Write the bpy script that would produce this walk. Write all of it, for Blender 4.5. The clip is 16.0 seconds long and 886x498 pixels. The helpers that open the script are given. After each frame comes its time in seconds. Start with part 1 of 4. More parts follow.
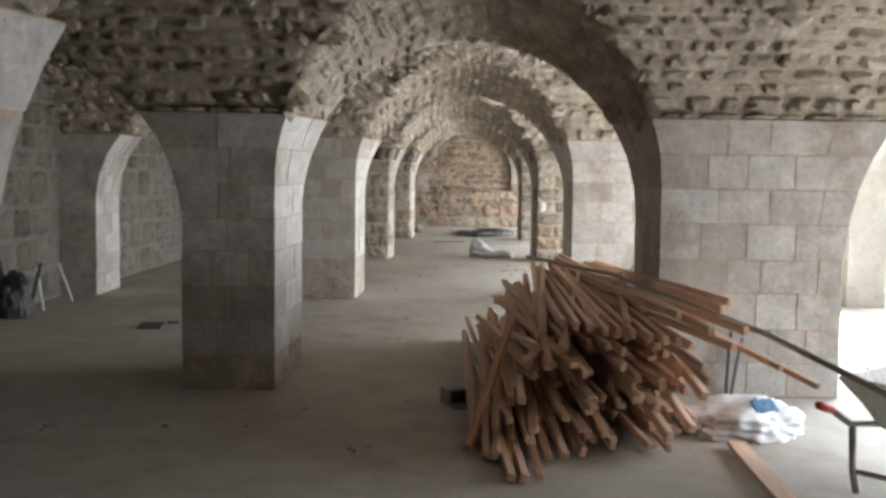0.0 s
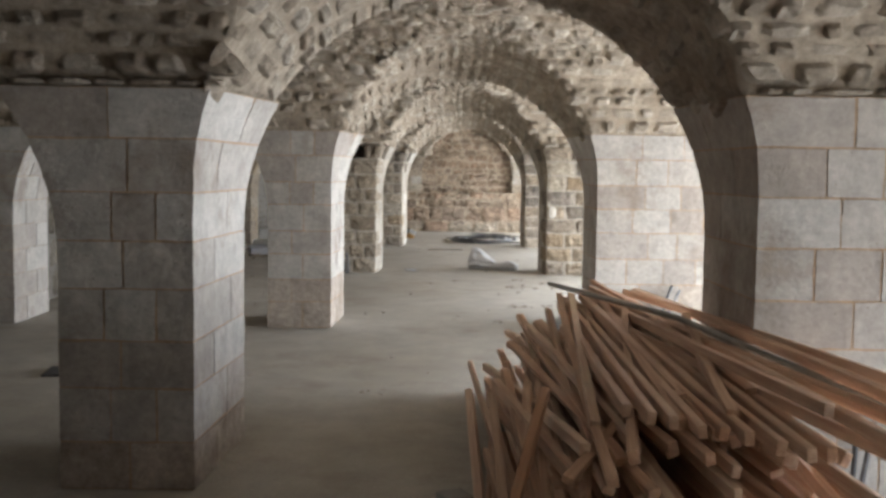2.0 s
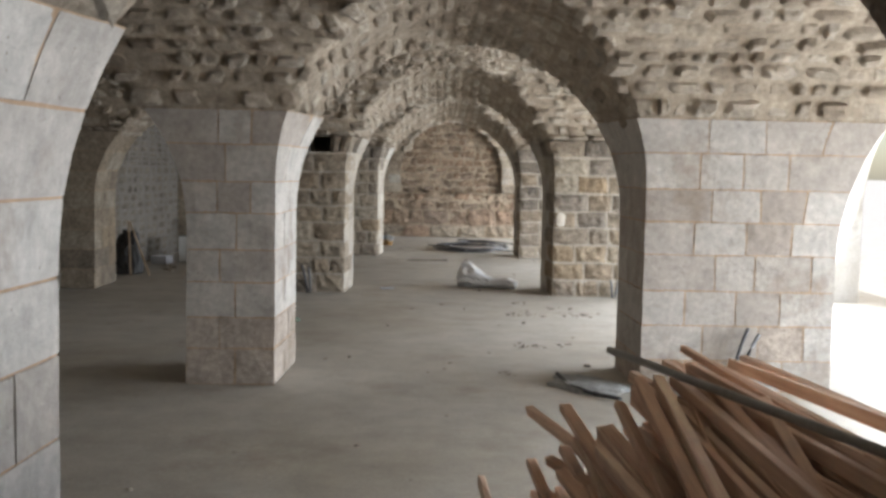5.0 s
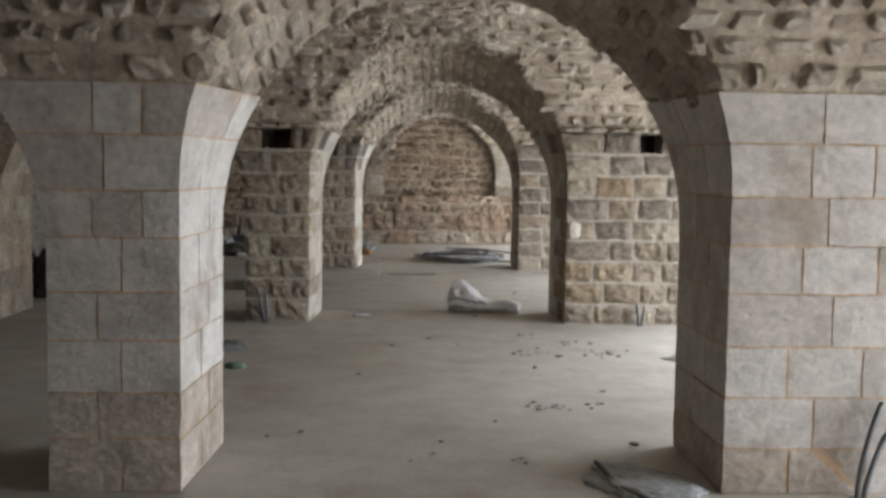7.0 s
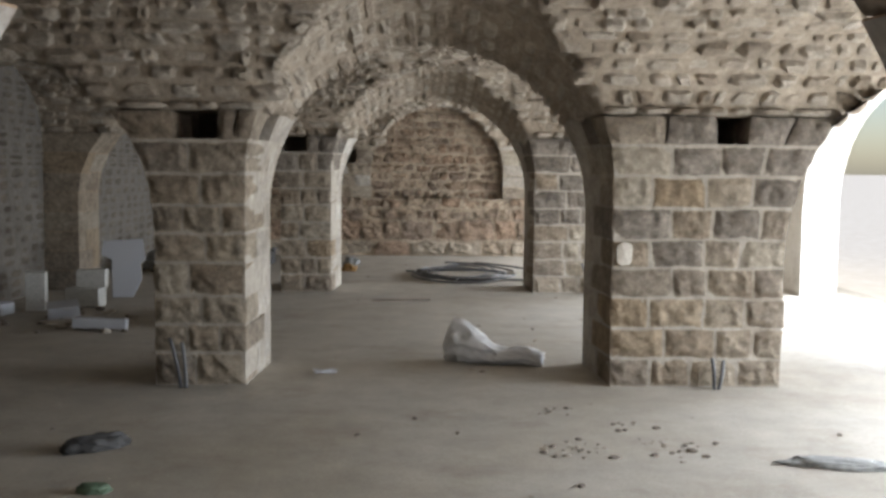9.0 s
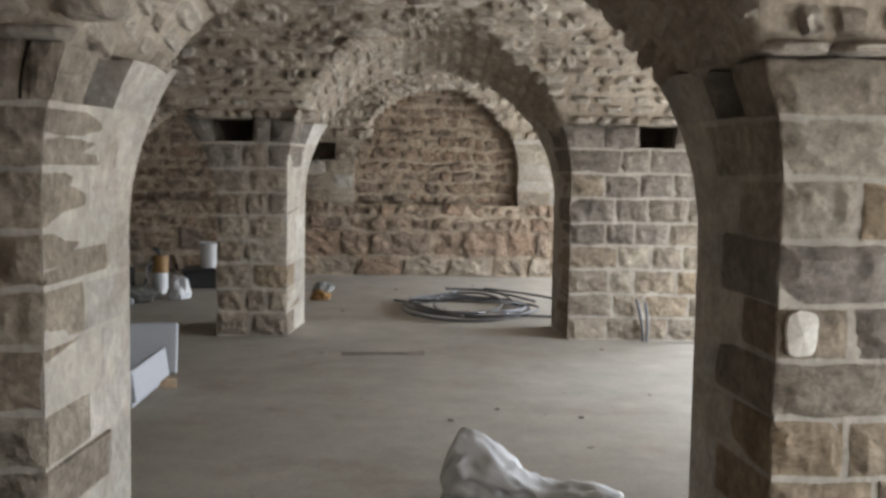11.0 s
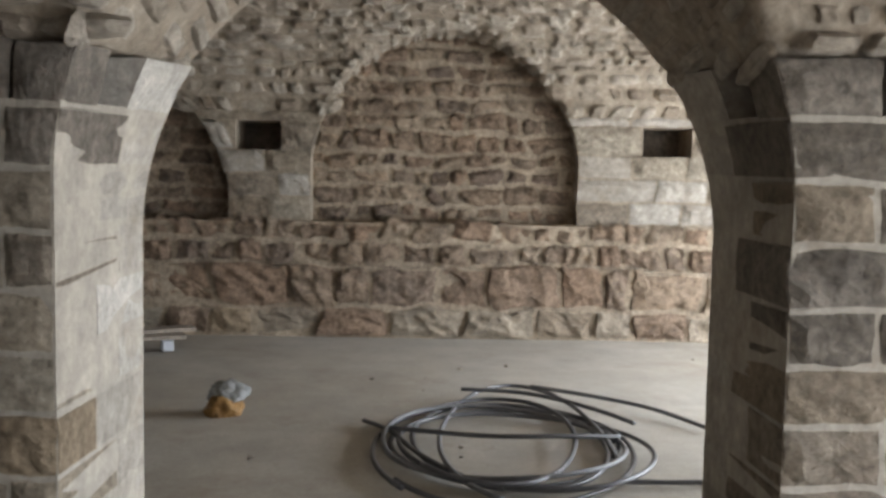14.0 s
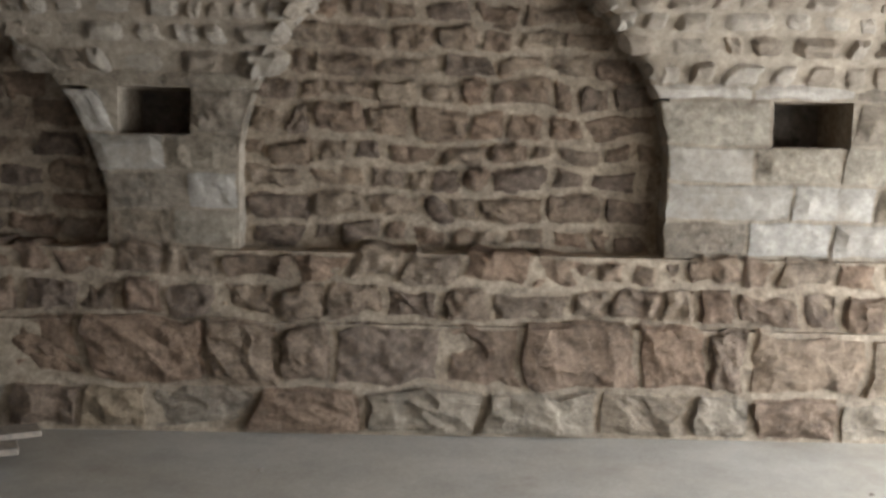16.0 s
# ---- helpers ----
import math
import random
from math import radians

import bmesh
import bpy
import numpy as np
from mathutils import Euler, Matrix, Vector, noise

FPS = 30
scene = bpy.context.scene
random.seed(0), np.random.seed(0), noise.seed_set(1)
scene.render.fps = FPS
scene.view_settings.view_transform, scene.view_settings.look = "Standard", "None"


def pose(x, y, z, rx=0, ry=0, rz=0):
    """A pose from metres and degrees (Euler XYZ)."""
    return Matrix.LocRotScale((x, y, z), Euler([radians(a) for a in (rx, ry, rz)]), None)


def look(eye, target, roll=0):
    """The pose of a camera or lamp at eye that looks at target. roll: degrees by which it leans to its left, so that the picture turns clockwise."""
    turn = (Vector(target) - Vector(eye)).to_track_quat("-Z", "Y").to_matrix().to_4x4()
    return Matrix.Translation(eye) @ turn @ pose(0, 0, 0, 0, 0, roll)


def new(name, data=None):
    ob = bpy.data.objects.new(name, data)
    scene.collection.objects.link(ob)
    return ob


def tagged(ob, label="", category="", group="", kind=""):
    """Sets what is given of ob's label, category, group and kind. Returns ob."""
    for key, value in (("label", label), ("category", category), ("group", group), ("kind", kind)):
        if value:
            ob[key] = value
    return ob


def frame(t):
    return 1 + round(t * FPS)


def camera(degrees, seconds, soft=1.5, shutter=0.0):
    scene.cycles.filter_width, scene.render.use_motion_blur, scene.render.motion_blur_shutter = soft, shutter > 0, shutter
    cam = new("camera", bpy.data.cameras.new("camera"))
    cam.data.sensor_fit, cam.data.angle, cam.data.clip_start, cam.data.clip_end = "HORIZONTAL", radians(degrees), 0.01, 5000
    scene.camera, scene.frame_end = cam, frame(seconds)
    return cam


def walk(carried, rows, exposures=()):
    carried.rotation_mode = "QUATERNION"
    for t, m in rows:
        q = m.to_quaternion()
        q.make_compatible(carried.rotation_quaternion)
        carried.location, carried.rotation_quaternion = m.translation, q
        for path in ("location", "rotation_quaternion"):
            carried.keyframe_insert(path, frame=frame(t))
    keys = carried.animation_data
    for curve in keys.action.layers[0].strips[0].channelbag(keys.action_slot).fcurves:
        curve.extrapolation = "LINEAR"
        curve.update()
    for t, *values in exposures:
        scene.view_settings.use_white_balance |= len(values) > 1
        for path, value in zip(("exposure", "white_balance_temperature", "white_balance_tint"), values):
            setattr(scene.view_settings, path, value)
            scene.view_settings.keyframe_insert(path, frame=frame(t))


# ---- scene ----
cam = camera(46.3, 16.0, 3.1)
PATH = [
    (0, (0.02, -0.109, 1.525), (0.015, 1.885, 1.375), 0.8),
    (0.5, (0.02, 0.423, 1.529), (0.015, 2.418, 1.378), 0.8),
    (1, (0.016, 0.999, 1.524), (0.01, 2.993, 1.375), 0.7),
    (1.5, (0.008, 1.58, 1.525), (0.005, 3.574, 1.375), 0.7),
    (2, (0.005, 2.125, 1.531), (0.01, 4.119, 1.381), 0.8),
    (2.5, (0.004, 2.641, 1.522), (0.017, 4.635, 1.373), 0.8),
    (3, (0.001, 3.102, 1.524), (0.024, 5.097, 1.373), 0.8),
    (3.5, (-0.014, 3.516, 1.519), (0.014, 5.51, 1.367), 0.7),
    (4, (-0.034, 3.949, 1.52), (-0.006, 5.943, 1.367), 0.9),
    (6.5, (-0.074, 6.667, 1.502), (0.003, 8.659, 1.352), 1.1),
    (7, (-0.012, 7.293, 1.522), (0.06, 9.286, 1.369), 0.8),
    (7.5, (0.029, 8.008, 1.522), (0.101, 10.001, 1.369), 0.7),
    (8, (0.07, 8.78, 1.522), (0.143, 10.773, 1.368), 0.8),
    (8.5, (0.117, 9.521, 1.519), (0.186, 11.514, 1.365), 0.7),
    (9, (0.156, 10.347, 1.515), (0.224, 12.339, 1.361), 0.6),
    (11.5, (0.314, 14.899, 1.489), (0.379, 16.892, 1.336), 1.1),
    (12, (0.341, 15.878, 1.494), (0.405, 17.871, 1.34), 1.2),
    (12.5, (0.357, 16.799, 1.489), (0.42, 18.792, 1.335), 1.1),
    (13, (0.371, 17.747, 1.485), (0.434, 19.74, 1.329), 1.1),
    (13.5, (0.358, 18.575, 1.474), (0.422, 20.568, 1.319), 1.2),
    (14, (0.433, 19.528, 1.523), (0.482, 21.52, 1.355), 1.1),
    (14.5, (0.451, 20.386, 1.561), (0.497, 22.377, 1.379), 1.2),
    (15, (0.466, 21.284, 1.582), (0.509, 23.274, 1.39), 1.1),
    (15.5, (0.492, 22.119, 1.577), (0.528, 24.109, 1.38), 1.1),
    (16, (0.506, 22.899, 1.629), (0.541, 24.887, 1.409), 1.3),
]
walk(cam, [(t, look(eye, target, roll)) for t, eye, target, roll in PATH], exposures=[(0.0, 0.35), (3.0, 0.45), (4.2, 0.2), (6.5, -0.2), (7.5, -0.25), (9.0, -0.3), (11.5, -0.25), (12.0, -0.36), (12.5, -0.5), (13.5, -0.26), (14.5, -0.26), (16.0, -0.24)])

# ---- daylight ----
SUN_EL, SUN_AZ = 68.0, 75.0
world = bpy.data.worlds.new("sky")
world.use_nodes = True
scene.world = world
wn = world.node_tree.nodes
sky = wn.new("ShaderNodeTexSky")
sky.sky_type, sky.sun_disc = "NISHITA", False
sky.sun_elevation, sky.sun_rotation = radians(SUN_EL), radians(SUN_AZ)
world.node_tree.links.new(sky.outputs[0], wn["Background"].inputs[0])
wn["Background"].inputs[1].default_value = 0.15
sun_data = bpy.data.lights.new("sun", "SUN")
sun_data.energy, sun_data.angle, sun_data.color = 4.5, radians(0.5), (1.0, 0.95, 0.88)
sun = new("sun", sun_data)
ce = math.cos(radians(SUN_EL))
sun.matrix_world = look((ce * math.sin(radians(SUN_AZ)) * 60, ce * math.cos(radians(SUN_AZ)) * 60, math.sin(radians(SUN_EL)) * 60), (0, 0, 0))
SKY_SHARE, GLOW_SHARE = 0.46, 0.74
SKY_WATTS = (0, 215.0, 430.0, 470.0, 420.0, 570.0)

# ---- plan: rows of pillars across the hall, and the edges of their openings ----
ROWS = [(1.8, 2.65), (6.95, 7.95), (12.07, 12.95), (17.49, 18.38), (23.01, 23.86), (28.45, 28.66)]
BACK = -3.3
RY = np.array([-3.3, 1.8, 6.95, 12.07, 17.49, 23.01, 28.45])
NAVE_L = [-1.25, -1.22, -1.145, -1.045, -0.955, -0.775, -0.49]
RY_EAST = [-3.3, 1.8, 2.65, 6.95, 7.95, 12.07, 12.95, 17.49, 18.38, 23.01, 23.86, 28.45]
NAVE_R = [1.3, 1.38, 1.39, 1.48, 1.485, 1.50, 1.49, 1.575, 1.525, 1.70, 1.665, 1.80]
AISLE_R = [-1.83, -1.8, -1.79, -1.66, -1.59, -1.40, -1.20]
EAST_L = [2.7, 2.72, 2.74, 2.85, 2.80, 2.93, 3.6]
SPRING = 1.9
VAULT_RISE = 0.95


def left_wall(y):
    return -4.82 + 0.025 * y


def outer_wall(y):
    return 4.42 + 0.025 * y


def openings(y):
    """Edges (left, right) of aisle, nave and east aisle at y."""
    return (
        (left_wall(y) + 0.42, np.interp(y, RY, AISLE_R)),
        (np.interp(y, RY, NAVE_L), np.interp(y, RY_EAST, NAVE_R)),
        (np.interp(y, RY, EAST_L), outer_wall(y)),
    )


def arch_base(y):
    """Height from which the nave's curve starts: lower towards the far side of a row."""
    y = np.asarray(y, float)
    s = np.full(y.shape, 1.45)
    for a, b in ROWS[:-1]:
        inside = (y >= a) & (y <= b)
        s = np.where(inside, 1.45 - 0.25 * (y - a) / (b - a), s)
    return s


def arch_form(i, y, base=None):
    """Foot height, half width and rise of the arch over opening i."""
    l, r = openings(y)[i]
    a = (r - l) / 2
    if i == 0:
        return 1.1, a, a
    if i == 2:
        return 0.85, a, 1.35
    return (arch_base(y) if base is None else base), a, a


def lean(z, form):
    """How far an arch has come in from its foot at height z."""
    s, a, b = form
    d = np.clip((np.asarray(z, float) - s) / b, 0, 0.999)
    return a * (1 - np.sqrt(1 - d * d))


def h_long(i, x, y):
    """Height of the vault that runs along the hall, over opening i."""
    l, r = openings(y)[i]
    s, a, b = arch_form(i, y)
    q = 1 - ((x - (l + r) / 2) / a) ** 2
    return np.where(q > 0, s + b * np.sqrt(np.maximum(q, 0)), 0)


BAYS = [(BACK, ROWS[0][0])] + [(ROWS[i][1], ROWS[i + 1][0]) for i in range(len(ROWS) - 1)]


def h_cross(y):
    """Height of the vaults that run across the hall; 0 within the rows."""
    y = np.asarray(y, float)
    h = np.zeros(y.shape)
    for a, b in BAYS:
        u = (2 * y - a - b) / (b - a)
        h = np.where(np.abs(u) <= 1, SPRING + VAULT_RISE * np.sqrt(np.clip(1 - u * u, 0, 1)), h)
    return h


def h_vault(x, y):
    h = np.maximum(h_cross(y), SPRING)
    for i in range(3):
        h = np.maximum(h, h_long(i, x, y))
    return h


# ---- materials ----
def mat(name):
    m = bpy.data.materials.new(name)
    m.use_nodes = True
    return m, m.node_tree, m.node_tree.nodes["Principled BSDF"]


def ramp(nt, fac, stops):
    r = nt.nodes.new("ShaderNodeValToRGB")
    while len(r.color_ramp.elements) < len(stops):
        r.color_ramp.elements.new(0.5)
    for e, (p, c) in zip(r.color_ramp.elements, stops):
        e.position, e.color = p, (*c, 1)
    nt.links.new(fac, r.inputs[0])
    return r.outputs[0]


def tex(nt, scale, detail=4, rough=0.6, kind="noise", space="Object", stretch=None):
    c = nt.nodes.new("ShaderNodeNewGeometry").outputs["Position"] if space == "World" else nt.nodes.new("ShaderNodeTexCoord").outputs["Object"]
    if stretch:
        mp = nt.nodes.new("ShaderNodeMapping")
        mp.inputs["Scale"].default_value = stretch
        nt.links.new(c, mp.inputs[0])
        c = mp.outputs[0]
    if kind == "noise":
        n = nt.nodes.new("ShaderNodeTexNoise")
        n.inputs["Detail"].default_value, n.inputs["Roughness"].default_value = detail, rough
    else:
        n = nt.nodes.new("ShaderNodeTexVoronoi")
    n.inputs["Scale"].default_value = scale
    nt.links.new(c, n.inputs["Vector"])
    return n.outputs[0]


def mix(nt, kind, fac, a, b):
    m = nt.nodes.new("ShaderNodeMix")
    m.data_type, m.blend_type = "RGBA", kind
    for sock, v in ((m.inputs[0], fac), (m.inputs[6], a), (m.inputs[7], b)):
        if isinstance(v, (int, float)):
            sock.default_value = v
        elif isinstance(v, tuple):
            sock.default_value = (*v, 1)
        else:
            nt.links.new(v, sock)
    return m.outputs[2]


def bump(nt, bsdf, height, strength, dist=0.01, chain=None):
    b = nt.nodes.new("ShaderNodeBump")
    b.inputs["Strength"].default_value, b.inputs["Distance"].default_value = strength, dist
    nt.links.new(height, b.inputs["Height"])
    if chain is not None:
        nt.links.new(chain, b.inputs["Normal"])
    nt.links.new(b.outputs[0], bsdf.inputs["Normal"])
    return b.outputs[0]


def stone(name, stops, per="object", stain=(0.16, 0.11, 0.07), stain_at=0.62, grain=0.35, relief=0.5, pits=True, scale=6.0, dull=0.38, speck=0.12, deep=0.02, tone=0.62):
    """Limestone: a colour of its own for each stone, clouded, stained, pitted."""
    m, nt, b = mat(name)
    grey = lambda c: tuple(tone * ((1 - dull) * v + dull * (c[0] + c[1] + c[2]) / 3) for v in c)
    stops, stain = [(p, grey(c)) for p, c in stops], grey(stain)
    rnd = nt.nodes.new("ShaderNodeObjectInfo").outputs["Random"] if per == "object" else nt.nodes.new("ShaderNodeNewGeometry").outputs["Random Per Island"]
    base = ramp(nt, rnd, stops)
    cloud = tex(nt, scale, 6, 0.65, space="World")
    base = mix(nt, "OVERLAY", grain, base, ramp(nt, cloud, [(0.25, (0.2, 0.2, 0.2)), (0.75, (0.8, 0.8, 0.8))]))
    blotch = tex(nt, 1.7, 5, 0.7, space="World")
    spot = ramp(nt, blotch, [(stain_at, (0, 0, 0)), (stain_at + 0.16, (0.75, 0.75, 0.75))])
    base = mix(nt, "MIX", spot, base, stain)
    fine = tex(nt, 60, 5, 0.7, space="World")
    rag = tex(nt, 24, 7, 0.72, space="World")
    base = mix(nt, "OVERLAY", speck, base, ramp(nt, rag, [(0.3, (0.15, 0.15, 0.15)), (0.7, (0.85, 0.85, 0.85))]))
    if pits:
        v = tex(nt, 26, kind="voronoi", space="World")
        hole = ramp(nt, v, [(0.03, (0.45, 0.4, 0.36)), (0.16, (1, 1, 1))])
        patch = ramp(nt, tex(nt, 4.5, 3, 0.6, space="World"), [(0.48, (0, 0, 0)), (0.62, (1, 1, 1))])
        base = mix(nt, "MULTIPLY", patch, base, hole)
    nt.links.new(base, b.inputs["Base Color"])
    b.inputs["Roughness"].default_value = 0.92
    b.inputs["Specular IOR Level"].default_value = 0.2
    c = bump(nt, b, rag, relief, deep)
    bump(nt, b, fine, 0.5, 0.006, c)
    return m


def plain(name, color, rough=0.6, metal=0.0, var=0.25, scale=30, relief=0.2):
    m, nt, b = mat(name)
    n = tex(nt, scale, 4)
    base = mix(nt, "OVERLAY", var, color, ramp(nt, n, [(0.25, (0.15, 0.15, 0.15)), (0.75, (0.85, 0.85, 0.85))]))
    nt.links.new(base, b.inputs["Base Color"])
    b.inputs["Roughness"].default_value, b.inputs["Metallic"].default_value = rough, metal
    if relief:
        bump(nt, b, n, relief, 0.004)
    return m


ASHLAR = stone("pale ashlar", [(0.0, (0.58, 0.49, 0.41)), (0.35, (0.66, 0.59, 0.51)), (0.7, (0.71, 0.655, 0.58)), (1.0, (0.55, 0.45, 0.37))], stain=(0.42, 0.30, 0.205), stain_at=0.53, grain=0.38, relief=0.5, dull=0.38, speck=0.14, tone=0.66)
WORN = stone("worn rusticated stone", [(0.0, (0.29, 0.24, 0.19)), (0.3, (0.42, 0.35, 0.27)), (0.55, (0.33, 0.26, 0.19)), (0.8, (0.46, 0.40, 0.32)), (1.0, (0.36, 0.27, 0.18))], stain=(0.20, 0.15, 0.11), stain_at=0.54, grain=0.6, relief=1.0, dull=0.0, speck=0.4, deep=0.04, tone=0.78)
DRESSED = stone("dressed jamb stone", [(0.0, (0.46, 0.40, 0.33)), (0.4, (0.54, 0.48, 0.41)), (0.75, (0.40, 0.35, 0.29)), (1.0, (0.58, 0.53, 0.46))], stain=(0.34, 0.27, 0.2), stain_at=0.55, grain=0.5, relief=0.7, dull=0.15, speck=0.25, tone=0.75)
# grey sooted courses; the same dark colour also stands for shade in holes
SOOT_SHADE = stone("sooty grey stone and hole shade", [(0.0, (0.29, 0.24, 0.19)), (0.5, (0.42, 0.355, 0.29)), (1.0, (0.34, 0.285, 0.23))], stain=(0.14, 0.115, 0.095), stain_at=0.53, grain=0.6, relief=1.0, speck=0.4, deep=0.04, dull=0.1)
RUBBLE = stone("rubble", [(0.0, (0.43, 0.33, 0.235)), (0.3, (0.58, 0.48, 0.365)), (0.6, (0.66, 0.56, 0.44)), (0.85, (0.48, 0.37, 0.265)), (1.0, (0.62, 0.53, 0.42))], per="island", stain=(0.22, 0.17, 0.12), stain_at=0.58, grain=0.5, relief=1.0, dull=0.2, speck=0.28, deep=0.04, tone=0.70)
OLDWALL = stone("old end wall stone", [(0.0, (0.30, 0.21, 0.15)), (0.22, (0.40, 0.30, 0.215)), (0.42, (0.24, 0.18, 0.14)), (0.6, (0.43, 0.335, 0.245)), (0.8, (0.30, 0.22, 0.16)), (1.0, (0.36, 0.25, 0.175))], stain=(0.19, 0.135, 0.10), stain_at=0.56, grain=0.75, relief=1.0, dull=0.0, speck=0.5, deep=0.06, tone=0.84)
MORTAR = stone("lime mortar", [(0.0, (0.56, 0.49, 0.40)), (1.0, (0.56, 0.49, 0.40))], stain=(0.36, 0.27, 0.19), stain_at=0.56, grain=0.5, relief=0.8, pits=False, dull=0.15, tone=0.68)
WALLMORTAR = stone("old earthy mortar", [(0.0, (0.45, 0.36, 0.265)), (1.0, (0.45, 0.36, 0.265))], stain=(0.28, 0.2, 0.14), stain_at=0.54, grain=0.6, relief=1.0, pits=False, dull=0.05, speck=0.5, tone=0.8)
VAULTMORTAR = stone("grey vault mortar", [(0.0, (0.50, 0.41, 0.31)), (1.0, (0.50, 0.41, 0.31))], stain=(0.32, 0.24, 0.17), stain_at=0.52, grain=0.6, relief=1.0, pits=False, speck=0.3, dull=0.1, tone=0.70)
# west wall: grimy worn stone, with the dim aisle's shade darkened into its colour
WESTMORTAR = stone("shade-darkened wall mortar", [(0.0, (0.30, 0.26, 0.21)), (1.0, (0.30, 0.26, 0.21))], stain=(0.2, 0.16, 0.12), pits=False, speck=0.3)
WEST = stone("worn wall stone darkened for shade", [(0.0, (0.21, 0.18, 0.14)), (0.4, (0.30, 0.26, 0.205)), (0.8, (0.24, 0.20, 0.155)), (1.0, (0.33, 0.29, 0.235))], per="island", stain=(0.15, 0.12, 0.09), stain_at=0.54, grain=0.6, relief=1.0, speck=0.3, dull=0.1)
BASEWORN = stone("weathered footing stone", [(0.0, (0.46, 0.36, 0.27)), (0.5, (0.54, 0.44, 0.35)), (1.0, (0.43, 0.33, 0.25))], stain=(0.27, 0.19, 0.12), stain_at=0.52, grain=0.5, relief=0.9, dull=0.3, speck=0.2, tone=0.8)
JOINT = stone("ochre joint mortar", [(0.0, (0.50, 0.35, 0.23)), (1.0, (0.50, 0.35, 0.23))], stain=(0.36, 0.22, 0.13), grain=0.5, pits=False, dull=0.0, tone=0.8)
OUTSIDE = stone("sunlit pale stone", [(0.0, (0.6, 0.56, 0.5)), (1.0, (0.62, 0.58, 0.5))], grain=0.3, tone=1.0)


def floor_material():
    m, nt, b = mat("dusty screed")
    big = tex(nt, 0.55, 5, 0.6, space="World")
    mid = tex(nt, 3.0, 6, 0.7, space="World")
    fine = tex(nt, 45, 6, 0.75, space="World")
    base = ramp(nt, big, [(0.3, (0.33, 0.295, 0.24)), (0.5, (0.375, 0.345, 0.295)), (0.7, (0.40, 0.375, 0.33))])
    base = mix(nt, "OVERLAY", 0.3, base, ramp(nt, mid, [(0.3, (0.25, 0.25, 0.25)), (0.7, (0.75, 0.75, 0.75))]))
    base = mix(nt, "OVERLAY", 0.22, base, ramp(nt, fine, [(0.3, (0.2, 0.2, 0.2)), (0.7, (0.8, 0.8, 0.8))]))
    dirt = ramp(nt, tex(nt, 1.3, 7, 0.75, space="World"), [(0.54, (0, 0, 0)), (0.72, (0.6, 0.6, 0.6))])
    base = mix(nt, "MIX", dirt, base, (0.24, 0.19, 0.14))
    nt.links.new(base, b.inputs["Base Color"])
    b.inputs["Roughness"].default_value = 0.75
    c = bump(nt, b, mid, 0.25, 0.02)
    bump(nt, b, fine, 0.35, 0.004, c)
    return m


FLOOR = floor_material()


# ---- mesh helpers ----
def mesh_object(name, verts, faces, material, parent=None, label="", smooth=False):
    me = bpy.data.meshes.new(name)
    me.from_pydata([tuple(map(float, v)) for v in verts], [], faces)
    me.materials.append(material)
    if smooth:
        me.polygons.foreach_set("use_smooth", [True] * len(me.polygons))
    me.update()
    ob = new(name, me)
    if parent is not None:
        ob.parent = parent
    return tagged(ob, label) if label else ob


def part(name, bm, material, parent=None, label="", smooth=False):
    me = bpy.data.meshes.new(name)
    bmesh.ops.recalc_face_normals(bm, faces=bm.faces)
    bm.to_mesh(me)
    bm.free()
    me.materials.append(material)
    if smooth:
        me.polygons.foreach_set("use_smooth", [True] * len(me.polygons))
    ob = new(name, me)
    if parent is not None:
        ob.parent = parent
    return tagged(ob, label) if label else ob


def box(bm, size, m=Matrix(), bevel=0.0, segs=1):
    r = bmesh.ops.create_cube(bm, size=1, matrix=m @ Matrix.Diagonal((*size, 1)))
    if bevel:
        edges = list({e for v in r["verts"] for e in v.link_edges})
        bmesh.ops.bevel(bm, geom=edges, offset=bevel, segments=segs, affect="EDGES", profile=0.6)
    return bm


def tube(bm, pts, radius, n=8, close=False):
    """A round bar along points."""
    pts = [Vector(p) for p in pts]
    rings = []
    k = len(pts)
    for i, p in enumerate(pts):
        a = pts[(i - 1) % k] if close or i else p
        b = pts[(i + 1) % k] if close or i < k - 1 else p
        d = (b - a).normalized()
        side = d.cross(Vector((0, 0, 1)) if abs(d.z) < 0.9 else Vector((1, 0, 0))).normalized()
        up = side.cross(d)
        rings.append([bm.verts.new(p + radius * (math.cos(q) * side + math.sin(q) * up)) for q in (2 * math.pi * j / n for j in range(n))])
    for i in range(k if close else k - 1):
        a, b = rings[i], rings[(i + 1) % k]
        for j in range(n):
            bm.faces.new((a[j], a[(j + 1) % n], b[(j + 1) % n], b[j]))
    if not close:
        bm.faces.new(rings[0][::-1])
        bm.faces.new(rings[-1])
    return bm


def empty(name, at=(0, 0, 0)):
    ob = new(name)
    ob.location = at
    return ob


